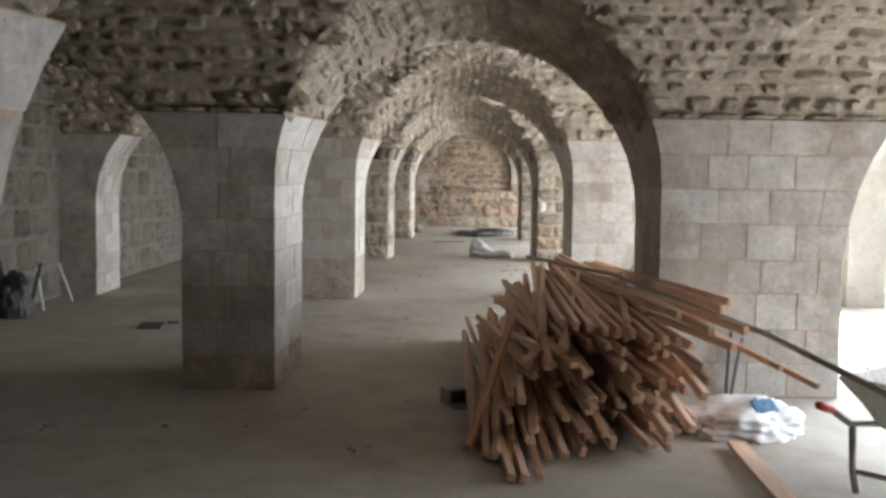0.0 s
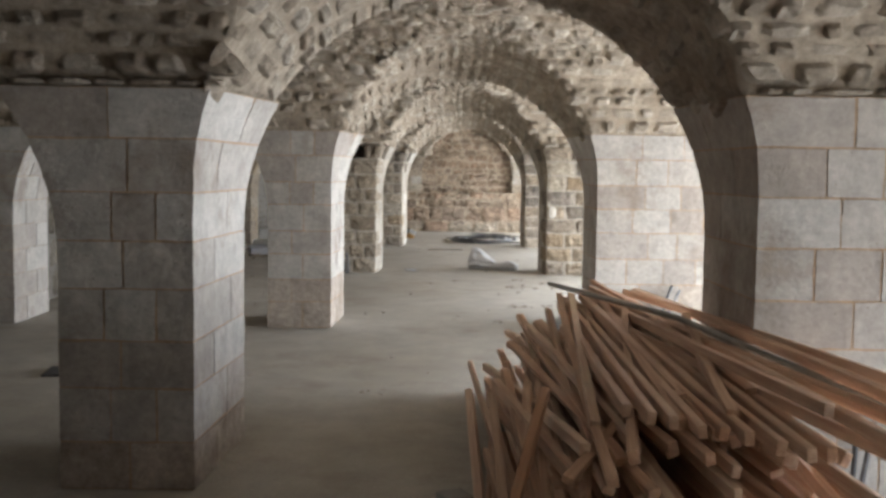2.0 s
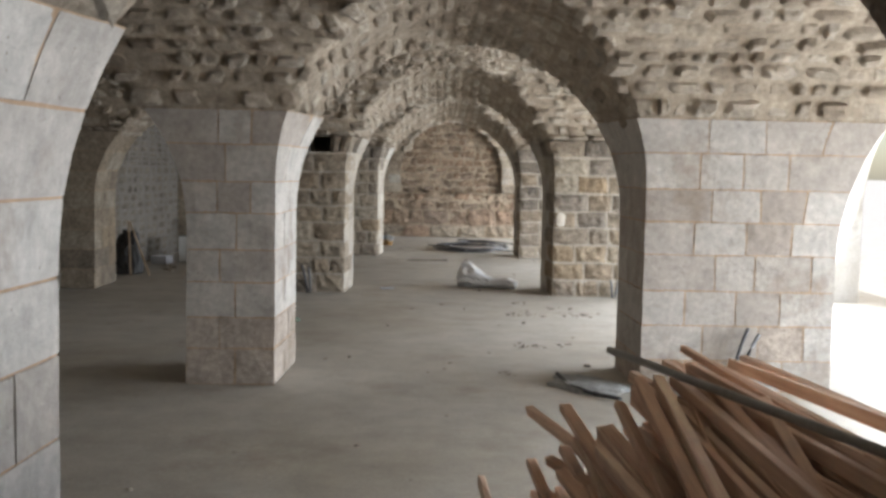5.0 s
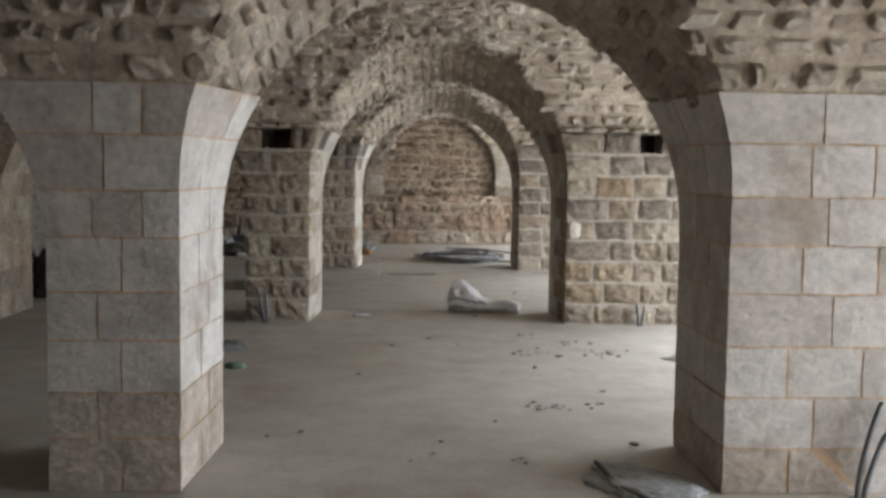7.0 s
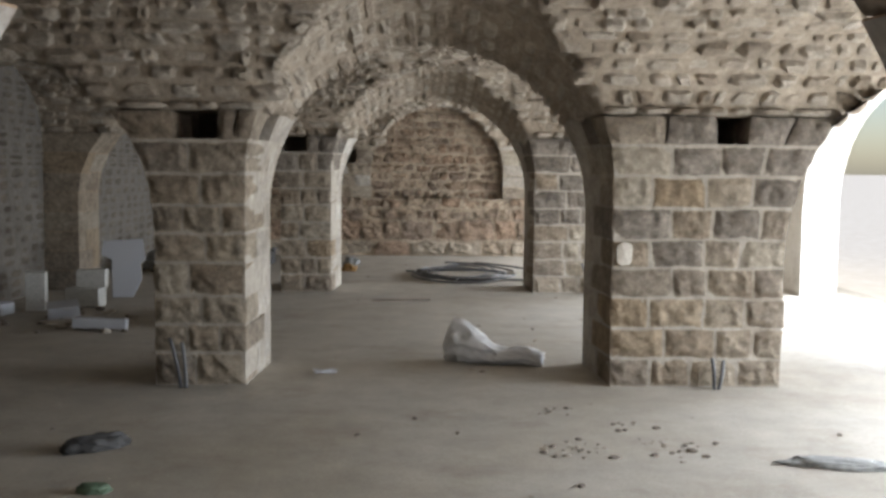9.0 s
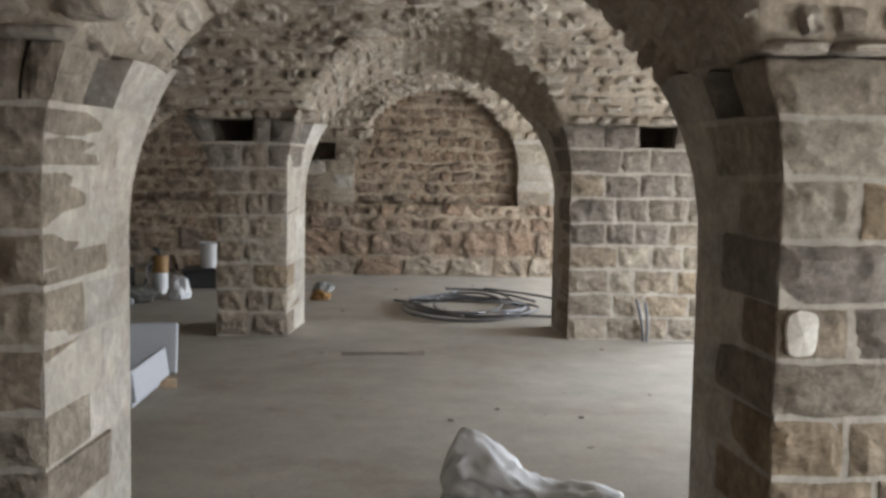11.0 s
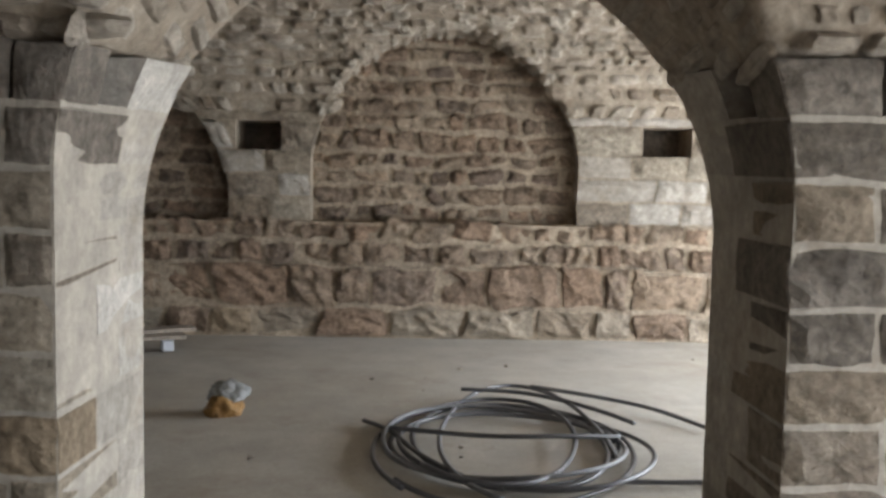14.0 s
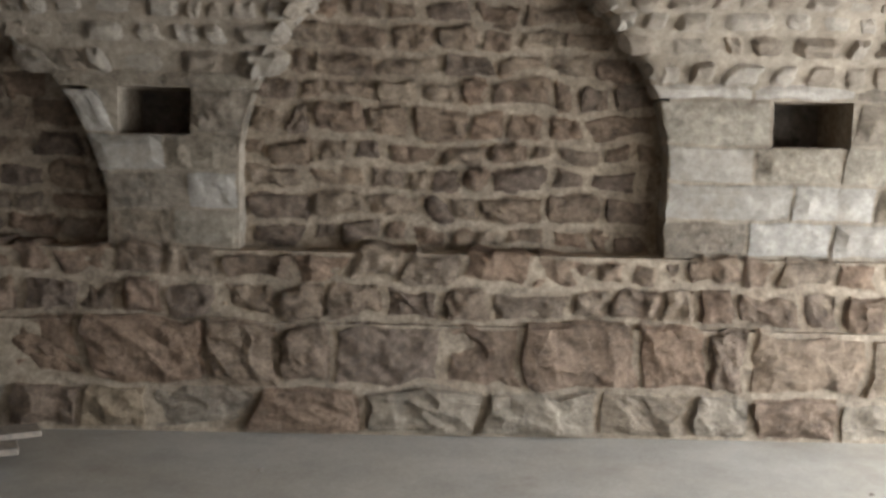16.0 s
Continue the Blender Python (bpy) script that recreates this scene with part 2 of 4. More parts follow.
def block_mesh(fn, lo, hi, n=(4, 4, 4), gap=0.004, bevel=0.012, rough=0.0, boss=0.0, seed=0.0, warp=0.0):
    """A dressed stone in the curved space of fn(u, v, w): rounded edges, worn and bossed face (low v)."""
    def knots(a, b, k, length):
        e = min(0.3, bevel / max(length, 0.02))
        if k <= 4:
            t = [0, e, 1 - e, 1]
        else:
            t = [0, e] + [e + (1 - 2 * e) * i / (k - 3) for i in range(1, k - 3)] + [1 - e, 1]
        return t
    c = [Vector(fn(*p)) for p in (lo, (hi[0], lo[1], lo[2]), (lo[0], hi[1], lo[2]), (lo[0], lo[1], hi[2]))]
    size = [(c[i + 1] - c[0]).length for i in range(3)]
    ks = [knots(lo[i], hi[i], n[i], size[i]) for i in range(3)]
    idx, verts = {}, []
    N = [len(k) for k in ks]
    for i in range(N[0]):
        for j in range(N[1]):
            for k in range(N[2]):
                ends = [i in (0, N[0] - 1), j in (0, N[1] - 1), k in (0, N[2] - 1)]
                if not any(ends):
                    continue
                t = [ks[0][i], ks[1][j], ks[2][k]]
                inset = gap + (bevel * 0.55 if sum(ends) >= 2 else 0)
                for d in range(3):
                    if ends[d]:
                        t[d] += (inset if t[d] < 0.5 else -inset) / max(size[d], 0.02)
                p = Vector(fn(*[lo[d] + (hi[d] - lo[d]) * t[d] for d in range(3)]))
                if warp:
                    q = noise.noise_vector(Vector((p.x * 2.6, 7.7, p.z * 3.4))) * warp + noise.noise_vector(Vector((p.x * 7, 1.7, p.z * 8))) * warp * 0.45
                    if p.z < 0.03:
                        q.z = 0
                    p += Vector((q.x, 0, q.z * 0.7))
                if rough:
                    q = noise.noise_vector(p * 9 + Vector((seed, 0, 0))) * rough + noise.noise_vector(p * 23) * rough * 0.5
                    p += q * (0.45 if sum(ends) >= 2 else 1.0)
                if boss and j == 0 and sum(ends) == 1:
                    edge = min(t[0], 1 - t[0]) * size[0], min(t[2], 1 - t[2]) * size[2]
                    f = min(1, max(0, min(edge) / 0.03 - 0.5))
                    back = (Vector(fn(lo[0], lo[1], lo[2])) - Vector(fn(lo[0], hi[1], lo[2]))).normalized()
                    p += back * boss * f * (0.65 + 0.8 * noise.noise(p * 14 + Vector((seed, 3, 1))))
                idx[i, j, k] = len(verts)
                verts.append(p)
    faces = []
    for a, b, c2 in ((0, 1, 2), (1, 2, 0), (2, 0, 1)):
        for end in (0, N[a] - 1):
            for i in range(N[b] - 1):
                for k in range(N[c2] - 1):
                    q = []
                    for di, dk in ((0, 0), (1, 0), (1, 1), (0, 1)):
                        key = [0, 0, 0]
                        key[a], key[b], key[c2] = end, i + di, k + dk
                        q.append(idx[tuple(key)])
                    faces.append(q if end else q[::-1])
    return verts, faces


class Stones:
    """Many rough stones laid on a curved sheet, joined into one mesh."""

    def __init__(self):
        self.v, self.f, self.n = [], [], 0

    def add(self, fn, a0, a1, b0, b1, rng, out=(0.01, 0.045), sink=0.02, k=5, corner=0.2):
        ta = np.linspace(0, 1, k)
        A, B = np.meshgrid(ta, ta, indexing="ij")
        m = np.minimum(np.minimum(A, 1 - A), np.minimum(B, 1 - B))
        ring = m < 1e-6
        cut = 0.10 * rng.random((2, 2))
        ja = (rng.random((k, k)) - 0.5) * 0.14
        jb = (rng.random((k, k)) - 0.5) * 0.16
        # round the corners off
        ca, cb = A - 0.5, B - 0.5
        rr = 1 - corner * (np.abs(ca * 2) ** 3) * (np.abs(cb * 2) ** 3)
        pa = a0 + (a1 - a0) * (0.5 + ca * rr + ja * (~ring * 1.0 + ring * 0.35))
        pb = b0 + (b1 - b0) * (0.5 + cb * rr + jb * (~ring * 1.0 + ring * 0.35))
        P, Nn = fn(pa, pb)
        h = out[0] + (out[1] - out[0]) * rng.random()
        tilt = (rng.random(2) - 0.5) * 0.9
        H = np.where(ring, -sink, h * (0.8 + 0.5 * rng.random((k, k)) + tilt[0] * ca + tilt[1] * cb))
        V = P + Nn * H[..., None]
        self.v.append(V.reshape(-1, 3))
        for i in range(k - 1):
            for j in range(k - 1):
                o = self.n + i * k + j
                self.f.append((o, o + 1, o + k + 1, o + k))
        self.n += k * k

    def make(self, name, material):
        return mesh_object(name, np.concatenate(self.v), self.f, material, smooth=False)


# ---- floor and ground ----
def grid_plane(name, x0, x1, y0, y1, z, step, amp, material):
    nx, ny = int((x1 - x0) / step) + 1, int((y1 - y0) / step) + 1
    X, Y = np.meshgrid(np.linspace(x0, x1, nx), np.linspace(y0, y1, ny), indexing="ij")
    Z = z + amp * (np.sin(X * 2.1 + Y * 0.7) * np.sin(Y * 1.3 - X * 0.4) + 0.5 * np.sin(X * 5.3) * np.sin(Y * 4.1))
    v = np.stack([X, Y, Z], -1).reshape(-1, 3)
    f = [(i * ny + j, (i + 1) * ny + j, (i + 1) * ny + j + 1, i * ny + j + 1) for i in range(nx - 1) for j in range(ny - 1)]
    return mesh_object(name, v, f, material, smooth=True)


tagged(grid_plane("floor", -5.4, 5.9, BACK - 0.4, 29.2, -0.002, 0.2, 0.002, FLOOR), "dusty pale grey screed floor with dirt stains", "floor", kind="structure")
GROUND = plain("pale dry ground", (0.6, 0.57, 0.52), 0.9, scale=4)
tagged(mesh_object("ground", [(-900, -900, -0.06), (900, -900, -0.06), (900, 900, -0.06), (-900, 900, -0.06)], [(0, 1, 2, 3)], GROUND), "pale dry dusty ground outside the hall", "ground", kind="structure")


# ---- vault ----
def build_vault():
    xs = np.arange(-4.9, 5.3, 0.06)
    ys = np.arange(BACK - 0.1, 28.9, 0.06)
    X, Y = np.meshgrid(xs, ys, indexing="ij")
    Z = h_vault(X, Y) + 0.001
    nx, ny = X.shape
    v = np.stack([X, Y, Z], -1).reshape(-1, 3)
    f = [(i * ny + j, (i + 1) * ny + j, (i + 1) * ny + j + 1, i * ny + j + 1) for i in range(nx - 1) for j in range(ny - 1)]
    ob = mesh_object("ceiling", v, f, VAULTMORTAR, smooth=True)
    tagged(ob, "rough rubble stone cross vault set in pale lime mortar", "ceiling", kind="structure")
    st = Stones()
    rng = np.random.default_rng(4)

    def cross_map(a, b, bay):
        lo, hi = bay
        half = (hi - lo) / 2
        b = np.minimum(b + 0.016 * np.sin(5.3 * a + 2 * np.sin(2.1 * a)) * np.cos(b), math.pi / 2)
        a = a + 0.03 * np.sin(15 * b + 2.7 * a)
        y = (lo + hi) / 2 + half * np.sin(b)
        z = SPRING + VAULT_RISE * np.cos(b)
        P = np.stack([a, y, z], -1)
        n = np.stack([0 * a, -VAULT_RISE * np.sin(b), -half * np.cos(b)], -1)
        return P, n / np.linalg.norm(n, axis=-1, keepdims=True)

    for bay in BAYS:
        half = (bay[1] - bay[0]) / 2
        b = -0.35
        while b < math.pi / 2 - 0.01:
            speed = math.hypot(half * math.cos(b), VAULT_RISE * math.sin(b))
            db = min((0.09 + 0.075 * rng.random()) / speed, math.pi / 2 - b)
            if math.pi / 2 - b - db < 0.03:
                db = math.pi / 2 - b
            a = -4.75 + 0.2 * rng.random()
            y = (bay[0] + bay[1]) / 2 + half * math.sin(b + db / 2)
            z = SPRING + VAULT_RISE * math.cos(b + db / 2)
            while a < 4.9:
                w = 0.11 + 0.22 * rng.random() ** 1.4
                xm = a + w / 2
                if all(h_long(i, xm, y) < z + 0.015 for i in range(3)):
                    st.add(lambda p, q: cross_map(p, q, bay), a + 0.006, a + w - 0.006, b + 0.004 / speed, b + db - 0.004 / speed, rng, (0.002, 0.05))
                a += w
            b += db

    def long_map(i, a, q):
        # a: along the hall, q: angle, 0 at the crown
        a = a + 0.025 * np.sin(9 * q + 3.1 * a)
        q = q + 0.02 * np.sin(6.3 * a + 2 * np.sin(2.3 * a))
        l, r = openings(a)[i]
        s, rad, rise = arch_form(i, a)
        c = (l + r) / 2
        P = np.stack([c + rad * np.sin(q), a, s + rise * np.cos(q)], -1)
        n = np.stack([-np.sin(q), 0 * a, -np.cos(q)], -1)
        return P, n

    ends = [(max(a - 2.2, BACK), b) for a, b in ROWS]
    for i in range(3):
        for (y0, y1), (ra, rb) in zip(ends, ROWS):
            q = -1.25
            while q < 1.25:
                dq = (0.085 + 0.06 * rng.random()) / 1.2
                a = y1
                while a > y0 + 0.1:
                    w = 0.14 + 0.2 * rng.random()
                    ym = a - w / 2
                    if ym < y0:
                        break
                    s, rad, rise = arch_form(i, ym)
                    z = s + rise * math.cos(q + dq / 2)
                    if z > SPRING - 0.02 and z >= h_cross(ym) - 0.015:
                        st.add(lambda p, t: long_map(i, p, t), max(a - w, ra if a > ra and a - w < ra and ra - (a - w) < 0.05 else a - w) + 0.006, a - 0.006, q + 0.004, q + dq - 0.004, rng, (0.002, 0.03))
                    a -= w
                q += dq
    s = st.make("vault_stones", RUBBLE)
    s.parent = ob
    tagged(s, "rough buff rubble stones", kind="stuff")


build_vault()


# ---- pillars ----
def pillar(k, side, courses, style, label, holes=()):
    """A pillar of row k: left or right of the nave, its flanks bending into the arches."""
    yn, yf = ROWS[k]
    dy = yf - yn

    def flank(i, right_edge, z, y):
        l, r = openings(y)[i]
        t = (y - yn) / dy
        d = lean(z, arch_form(i, y, 1.45 - 0.25 * t))
        return r - d if right_edge else l + d + (0.03 * t if i == 1 else 0)

    i = 0 if side == "left" else 1

    def fn(u, v, w):
        y, z = yn + v * dy, w * SPRING
        a, b = flank(i, True, z, y), flank(i + 1, False, z, y)
        a0, b0 = flank(i, True, 0.0, y), flank(i + 1, False, 0.0, y)
        # inner joints stay plumb, only the outer stones follow the flanks
        x = a0 + (b0 - a0) * u + (a - a0) * max(0.0, 1 - u / 0.3) + (b - b0) * max(0.0, 1 - (1 - u) / 0.3)
        return (float(x), y, z)

    if holes:
        xa, xb = (fn(q, 0, 0.95)[0] for q in (0, 1))

        def share(x):
            lo, hi = 0.0, 1.0
            for _ in range(30):
                lo, hi = ((lo + hi) / 2, hi) if fn((lo + hi) / 2, 0, 0.95)[0] < x else (lo, (lo + hi) / 2)
            return lo

        holes = tuple(share(q) for q in holes)
    rng = random.Random(k * 7 + (side == "left"))
    top = 1.0 if not holes else (courses - 1) / courses + 0.008
    core_v, core_f = [], []
    skin = 0.0075 if style == "ashlar" else 0.008
    nz, ny = 24, 6
    for a in range(nz + 1):
        for b in range(ny + 1):
            v = skin / dy + (1 - 2 * skin / dy) * b / ny
            for u in (0, 1):
                x, y, z = fn(u, v, top * a / nz)
                core_v.append((x + (skin + 0.001 if u == 0 else -skin - 0.001), y, z))
    q = lambda a, b, u: (a * (ny + 1) + b) * 2 + u
    for a in range(nz):
        for b in range(ny):
            core_f.append((q(a, b, 0), q(a, b + 1, 0), q(a + 1, b + 1, 0), q(a + 1, b, 0)))
            core_f.append((q(a, b, 1), q(a + 1, b, 1), q(a + 1, b + 1, 1), q(a, b + 1, 1)))
        core_f.append((q(a, 0, 0), q(a + 1, 0, 0), q(a + 1, 0, 1), q(a, 0, 1)))
        core_f.append((q(a, ny, 0), q(a, ny, 1), q(a + 1, ny, 1), q(a + 1, ny, 0)))
    for b in range(ny):
        core_f.append((q(nz, b, 0), q(nz, b + 1, 0), q(nz, b + 1, 1), q(nz, b, 1)))
    ob = mesh_object("pillar", core_v, core_f, JOINT if style == "ashlar" else MORTAR)
    tagged(ob, label, "pillar", "pillars of the hall", kind="structure")
    if holes:
        # masonry behind the beam holes, with their shade put into its dark colour
        du = 0.24 / (xb - xa)
        for u0, v0, u1 in ((du, 0.32, holes[0] + 0.01), (holes[0] + 0.012, 0.72, holes[1] - 0.012), (holes[1] - 0.01, 0.32, 1 - du)):
            if u1 - u0 > 0.03:
                v, f = block_mesh(fn, (u0, v0, top), (u1, 0.97, 1), (4, 4, 4), 0.0, 0.004)
                mesh_object("hole_backing", v, f, SOOT_SHADE, ob)
    width = fn(1, 0, 0)[0] - fn(0, 0, 0)[0]
    zs = [0.0]
    for c in range(courses):
        zs.append(zs[-1] + 1 + (rng.random() - 0.5) * 0.16)
    zs = [z / zs[-1] for z in zs]
    zs[-2] = (courses - 1) / courses
    for c in range(courses):
        n = max(1, round(width / (0.36 if style == "ashlar" else 0.30)))
        if n == 2 and c % 2:
            cuts = [0, 0.3 + 0.1 * rng.random(), 0.72, 1] if rng.random() < 0.5 else [0, 0.38, 1]
        else:
            cuts = [0] + [min(0.93, max(0.07, (j + (0.35 * (c % 2)) + 0.3 * (rng.random() - 0.5)) / n)) for j in range(1, n)] + [1]
        cuts = sorted(set(cuts))
        depth = 0.36 + 0.25 * ((c % 2) + 0.4 * rng.random())
        hole = holes if c == courses - 1 and holes else ()
        spans = list(zip(cuts, cuts[1:]))
        if hole:
            h0, h1 = hole
            spans = [s for s in ((0, h0 / 2), (h0 / 2, h0), (h1, (1 + h1) / 2), ((1 + h1) / 2, 1)) if (s[1] - s[0]) * width > 0.08]
            if (h0 * width) < 0.32:
                spans = [(0, h0)] + [s for s in spans if s[0] >= h1]
            depth = 0.3
        for j, (a, b) in enumerate(spans):
            rough, boss, m = (0.0042, 0.0, ASHLAR) if style == "ashlar" else (0.009, 0.026, WORN)
            if style != "ashlar" and ((c >= courses - 2 and rng.random() < (0.15 if k == 3 and side == "left" else 0.7)) or (side == "right" and c >= courses - 5 and rng.random() < (0.75 if k == 4 else 0.4))):
                m = SOOT_SHADE
            if style == "ashlar" and ((k == 2 and c < 2 and rng.random() < (0.9 - 0.45 * c if side == "left" else 0.3)) or (k == 1 and side == "left" and c == 0 and rng.random() < 0.8)):
                m, rough = BASEWORN, 0.007
            size = (6, 4, 5) if style == "ashlar" else (9, 4, 7)
            v, f = block_mesh(fn, (a, 0, zs[c]), (b, depth, zs[c + 1]), size, 0.004 if style == "ashlar" else 0.006, 0.006 if style == "ashlar" else 0.012, rough, boss, k + c + j, 0.0 if style == "ashlar" else 0.014)
            mesh_object("stone_block", v, f, m, ob)
            if a == 0 or b == 1:
                start = depth + 0.26 if hole else depth
                bb = b if not (a == 0 and b == 1) else b
                v, f = block_mesh(fn, (a, start, zs[c]), (bb, 1, zs[c + 1]), (4, 6, 5), 0.004 if style == "ashlar" else 0.008, 0.006 if style == "ashlar" else 0.012, rough * 0.6, 0, k + c + j + 9)
                mesh_object("stone_block", v, f, m if style == "ashlar" else DRESSED, ob)
    return ob


# ---- end wall, side walls ----
def sheet_wall(name, verts, faces, material, label):
    return tagged(mesh_object(name, verts, faces, material), label, "wall", kind="structure")


def box_wall(name, x0, x1, y0, y1, z0, z1, material, label):
    bm = box(bmesh.new(), (x1 - x0, y1 - y0, z1 - z0), Matrix.Translation(((x0 + x1) / 2, (y0 + y1) / 2, (z0 + z1) / 2)))
    return tagged(part(name, bm, material), label, "wall", kind="structure")


END = ROWS[-1][0]
wall_end = box_wall("wall_north", -5.4, 5.9, END + 0.55, END + 1.0, -0.05, 3.3, MORTAR, "end wall of old brown rough stones in pale mortar")
# added wall, never in view, that shuts out light behind the first bay
wall_back = box_wall("wall_south", -5.4, 5.9, BACK - 0.5, BACK, -0.05, 3.3, MORTAR, "unseen plain wall added to close the hall behind the first bay")


def left_side():
    v, f = [], []
    ys = np.linspace(BACK - 0.3, 29.0, 60)
    for y in ys:
        x = left_wall(y)
        v += [(x, y, -0.05), (x, y, 3.3), (x - 0.6, y, 3.3), (x - 0.6, y, -0.05)]
    for i in range(len(ys) - 1):
        for j in range(4):
            f.append((4 * i + j, 4 * i + (j + 1) % 4, 4 * i + 4 + (j + 1) % 4, 4 * i + 4 + j))
    f += [(0, 1, 2, 3), tuple(len(v) - 4 + j for j in (3, 2, 1, 0))]
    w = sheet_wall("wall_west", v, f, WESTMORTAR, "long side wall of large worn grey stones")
    st = Stones()
    rng = np.random.default_rng(8)

    def fn(a, b):
        P = np.stack([left_wall(a), a, b], -1)
        return P, np.broadcast_to(np.array([1.0, 0, 0]), P.shape)

    z = 0.0
    while z < 2.6:
        h = 0.3 + 0.14 * rng.random() if z < 1.2 else 0.2 + 0.08 * rng.random()
        y = BACK + rng.random() * 0.3
        while y < 28.4:
            big = 0.45 if y < 16 else 0.30
            hh = h if y < 16 else h / 3
            wd = big * (0.8 + 0.8 * rng.random())
            if y < 16:
                st.add(fn, y + 0.01, y + wd - 0.01, z + 0.01, z + h - 0.01, rng, (0.01, 0.04), 0.01, 6, 0.03)
            else:
                for q in range(3):
                    st.add(fn, y + 0.008, y + wd - 0.008, z + q * hh + 0.008, z + (q + 1) * hh - 0.008, rng, (0.0, 0.02), 0.01, 4, 0.08)
            y += wd
        z += h
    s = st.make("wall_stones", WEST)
    s.parent = w
    tagged(s, "worn grey-buff wall stones", kind="stuff")


left_side()


def west_pilaster(k):
    yn, yf = ROWS[k]
    dy = yf - yn

    def fn(u, v, w):
        y, z = yn + v * dy, w * SPRING
        l, r = openings(yn)[0]
        b = l + lean(z, arch_form(0, yn))
        a = left_wall(yn) - 0.1
        return (float(a + (b - a) * u), y, z)

    rng = random.Random(90 + k)
    v, f = block_mesh(fn, (0, 0.02, 0), (1, 0.98, 1), (4, 4, 10), 0.0, 0.004)
    v = [Vector((p.x - 0.016, p.y, p.z)) for p in v]
    ob = tagged(mesh_object("pilaster", v, f, JOINT), "pale ashlar pilaster against the side wall", "pilaster", "pilasters of the side wall", kind="structure")
    n = 8
    for c in range(n):
        d = 0.35 + 0.3 * (c % 2)
        for a, b in ((0, d), (d, 1)):
            bv, bf = block_mesh(fn, (0, a, c / n), (1, b, (c + 1) / n), (4, 4, 4), 0.003, 0.008, 0.003)
            mesh_object("stone_block", bv, bf, ASHLAR if k < 3 else WORN, ob)


def outer_arcade():
    """The wall on the open side: a broad arch to the daylight in every bay but the first."""
    v, f = [], []
    spans = [(0, 0)]
    y = BACK - 0.4
    ys, hs = [], []
    for n, (a, b) in enumerate(BAYS):
        a2, b2 = a + 0.12, b - 0.12
        # first bay, out of view, is left solid to cut fill light from behind
        if n == 0:
            continue
        t = np.linspace(0, 1, 25)
        yy = (a2 + b2) / 2 + (b2 - a2) / 2 * -np.cos(np.pi * t)
        hh = 1.05 + 1.45 * np.sqrt(np.clip(1 - ((yy - (a2 + b2) / 2) / ((b2 - a2) / 2)) ** 2, 0, 1)) ** 0.9
        ys += [y, a2 - 1e-4] + list(yy) + [b2 + 1e-4]
        hs += [0, 0] + list(hh) + [0]
        y = b2 + 2e-4
        spans.append((a2, b2))
    ys += [y, 29.15]
    hs += [0, 0]
    for yv, h in zip(ys, hs):
        x = outer_wall(yv)
        v += [(x, yv, h - 0.05 if h == 0 else h), (x, yv, 3.3), (x + 0.45, yv, 3.3), (x + 0.45, yv, h - 0.05 if h == 0 else h)]
    for i in range(len(ys) - 1):
        for j in range(4):
            f.append((4 * i + j, 4 * i + (j + 1) % 4, 4 * i + 4 + (j + 1) % 4, 4 * i + 4 + j))
    f += [(0, 1, 2, 3), tuple(len(v) - 4 + j for j in (3, 2, 1, 0))]
    sheet_wall("wall_east", v, f, OUTSIDE, "pale stone arcade wall open to the daylight")
    return spans


# unseen slab added above the vaults only to keep sky light out
def roof():
    box_wall("roof", -5.6, 6.1, BACK - 0.6, 29.3, 3.3, 3.6, MORTAR, "unseen slab added over the vaults to keep sky light out")


roof()
OPEN = outer_arcade()
for n, (a, b) in enumerate(OPEN):
    if n == 0:
        continue
    # the sky's light falls in steeply, the sunlit ground outside throws light up
    xm, ym = outer_wall((a + b) / 2) + 0.6, (a + b) / 2
    for name, share, z, high, drop, wide, tint in (
        ("sky_opening", SKY_SHARE, 1.5, 1.3, -1.1, 104, (0.82, 0.89, 1.0)),
        ("ground_glow", GLOW_SHARE, 0.62, 0.95, 0.35, 180, (0.875, 0.935, 1.0)),
    ):
        ld = bpy.data.lights.new(name, "AREA")
        ld.shape, ld.size, ld.size_y, ld.energy, ld.color = "RECTANGLE", b - a - 0.3, high, SKY_WATTS[n] * share, tint
        ld.spread = radians(wide)
        new(name, ld).matrix_world = look((xm, ym, z), (xm - 1, ym + (0, -0.4, -0.4, -0.15, 0.15, 0.1)[n], z + drop))

PILLARS = {}
for k in range(5):
    west_pilaster(k)
    style = "ashlar" if k < 3 else "worn"
    lab = "pale smooth ashlar pillar bending into the arches" if k < 3 else "worn rusticated stone pillar with sooty top course and beam holes"
    hl = () if k < 3 else ((-1.44, -1.15) if k == 3 else (-1.44, -1.085))
    hr = () if k < 3 else ((2.30, 2.52) if k == 3 else (2.31, 2.62))
    PILLARS[k, "left"] = pillar(k, "left", 8 if k < 3 else 9, style, lab, hl)
    PILLARS[k, "right"] = pillar(k, "right", 8 if k < 3 else 9, style, lab, hr)


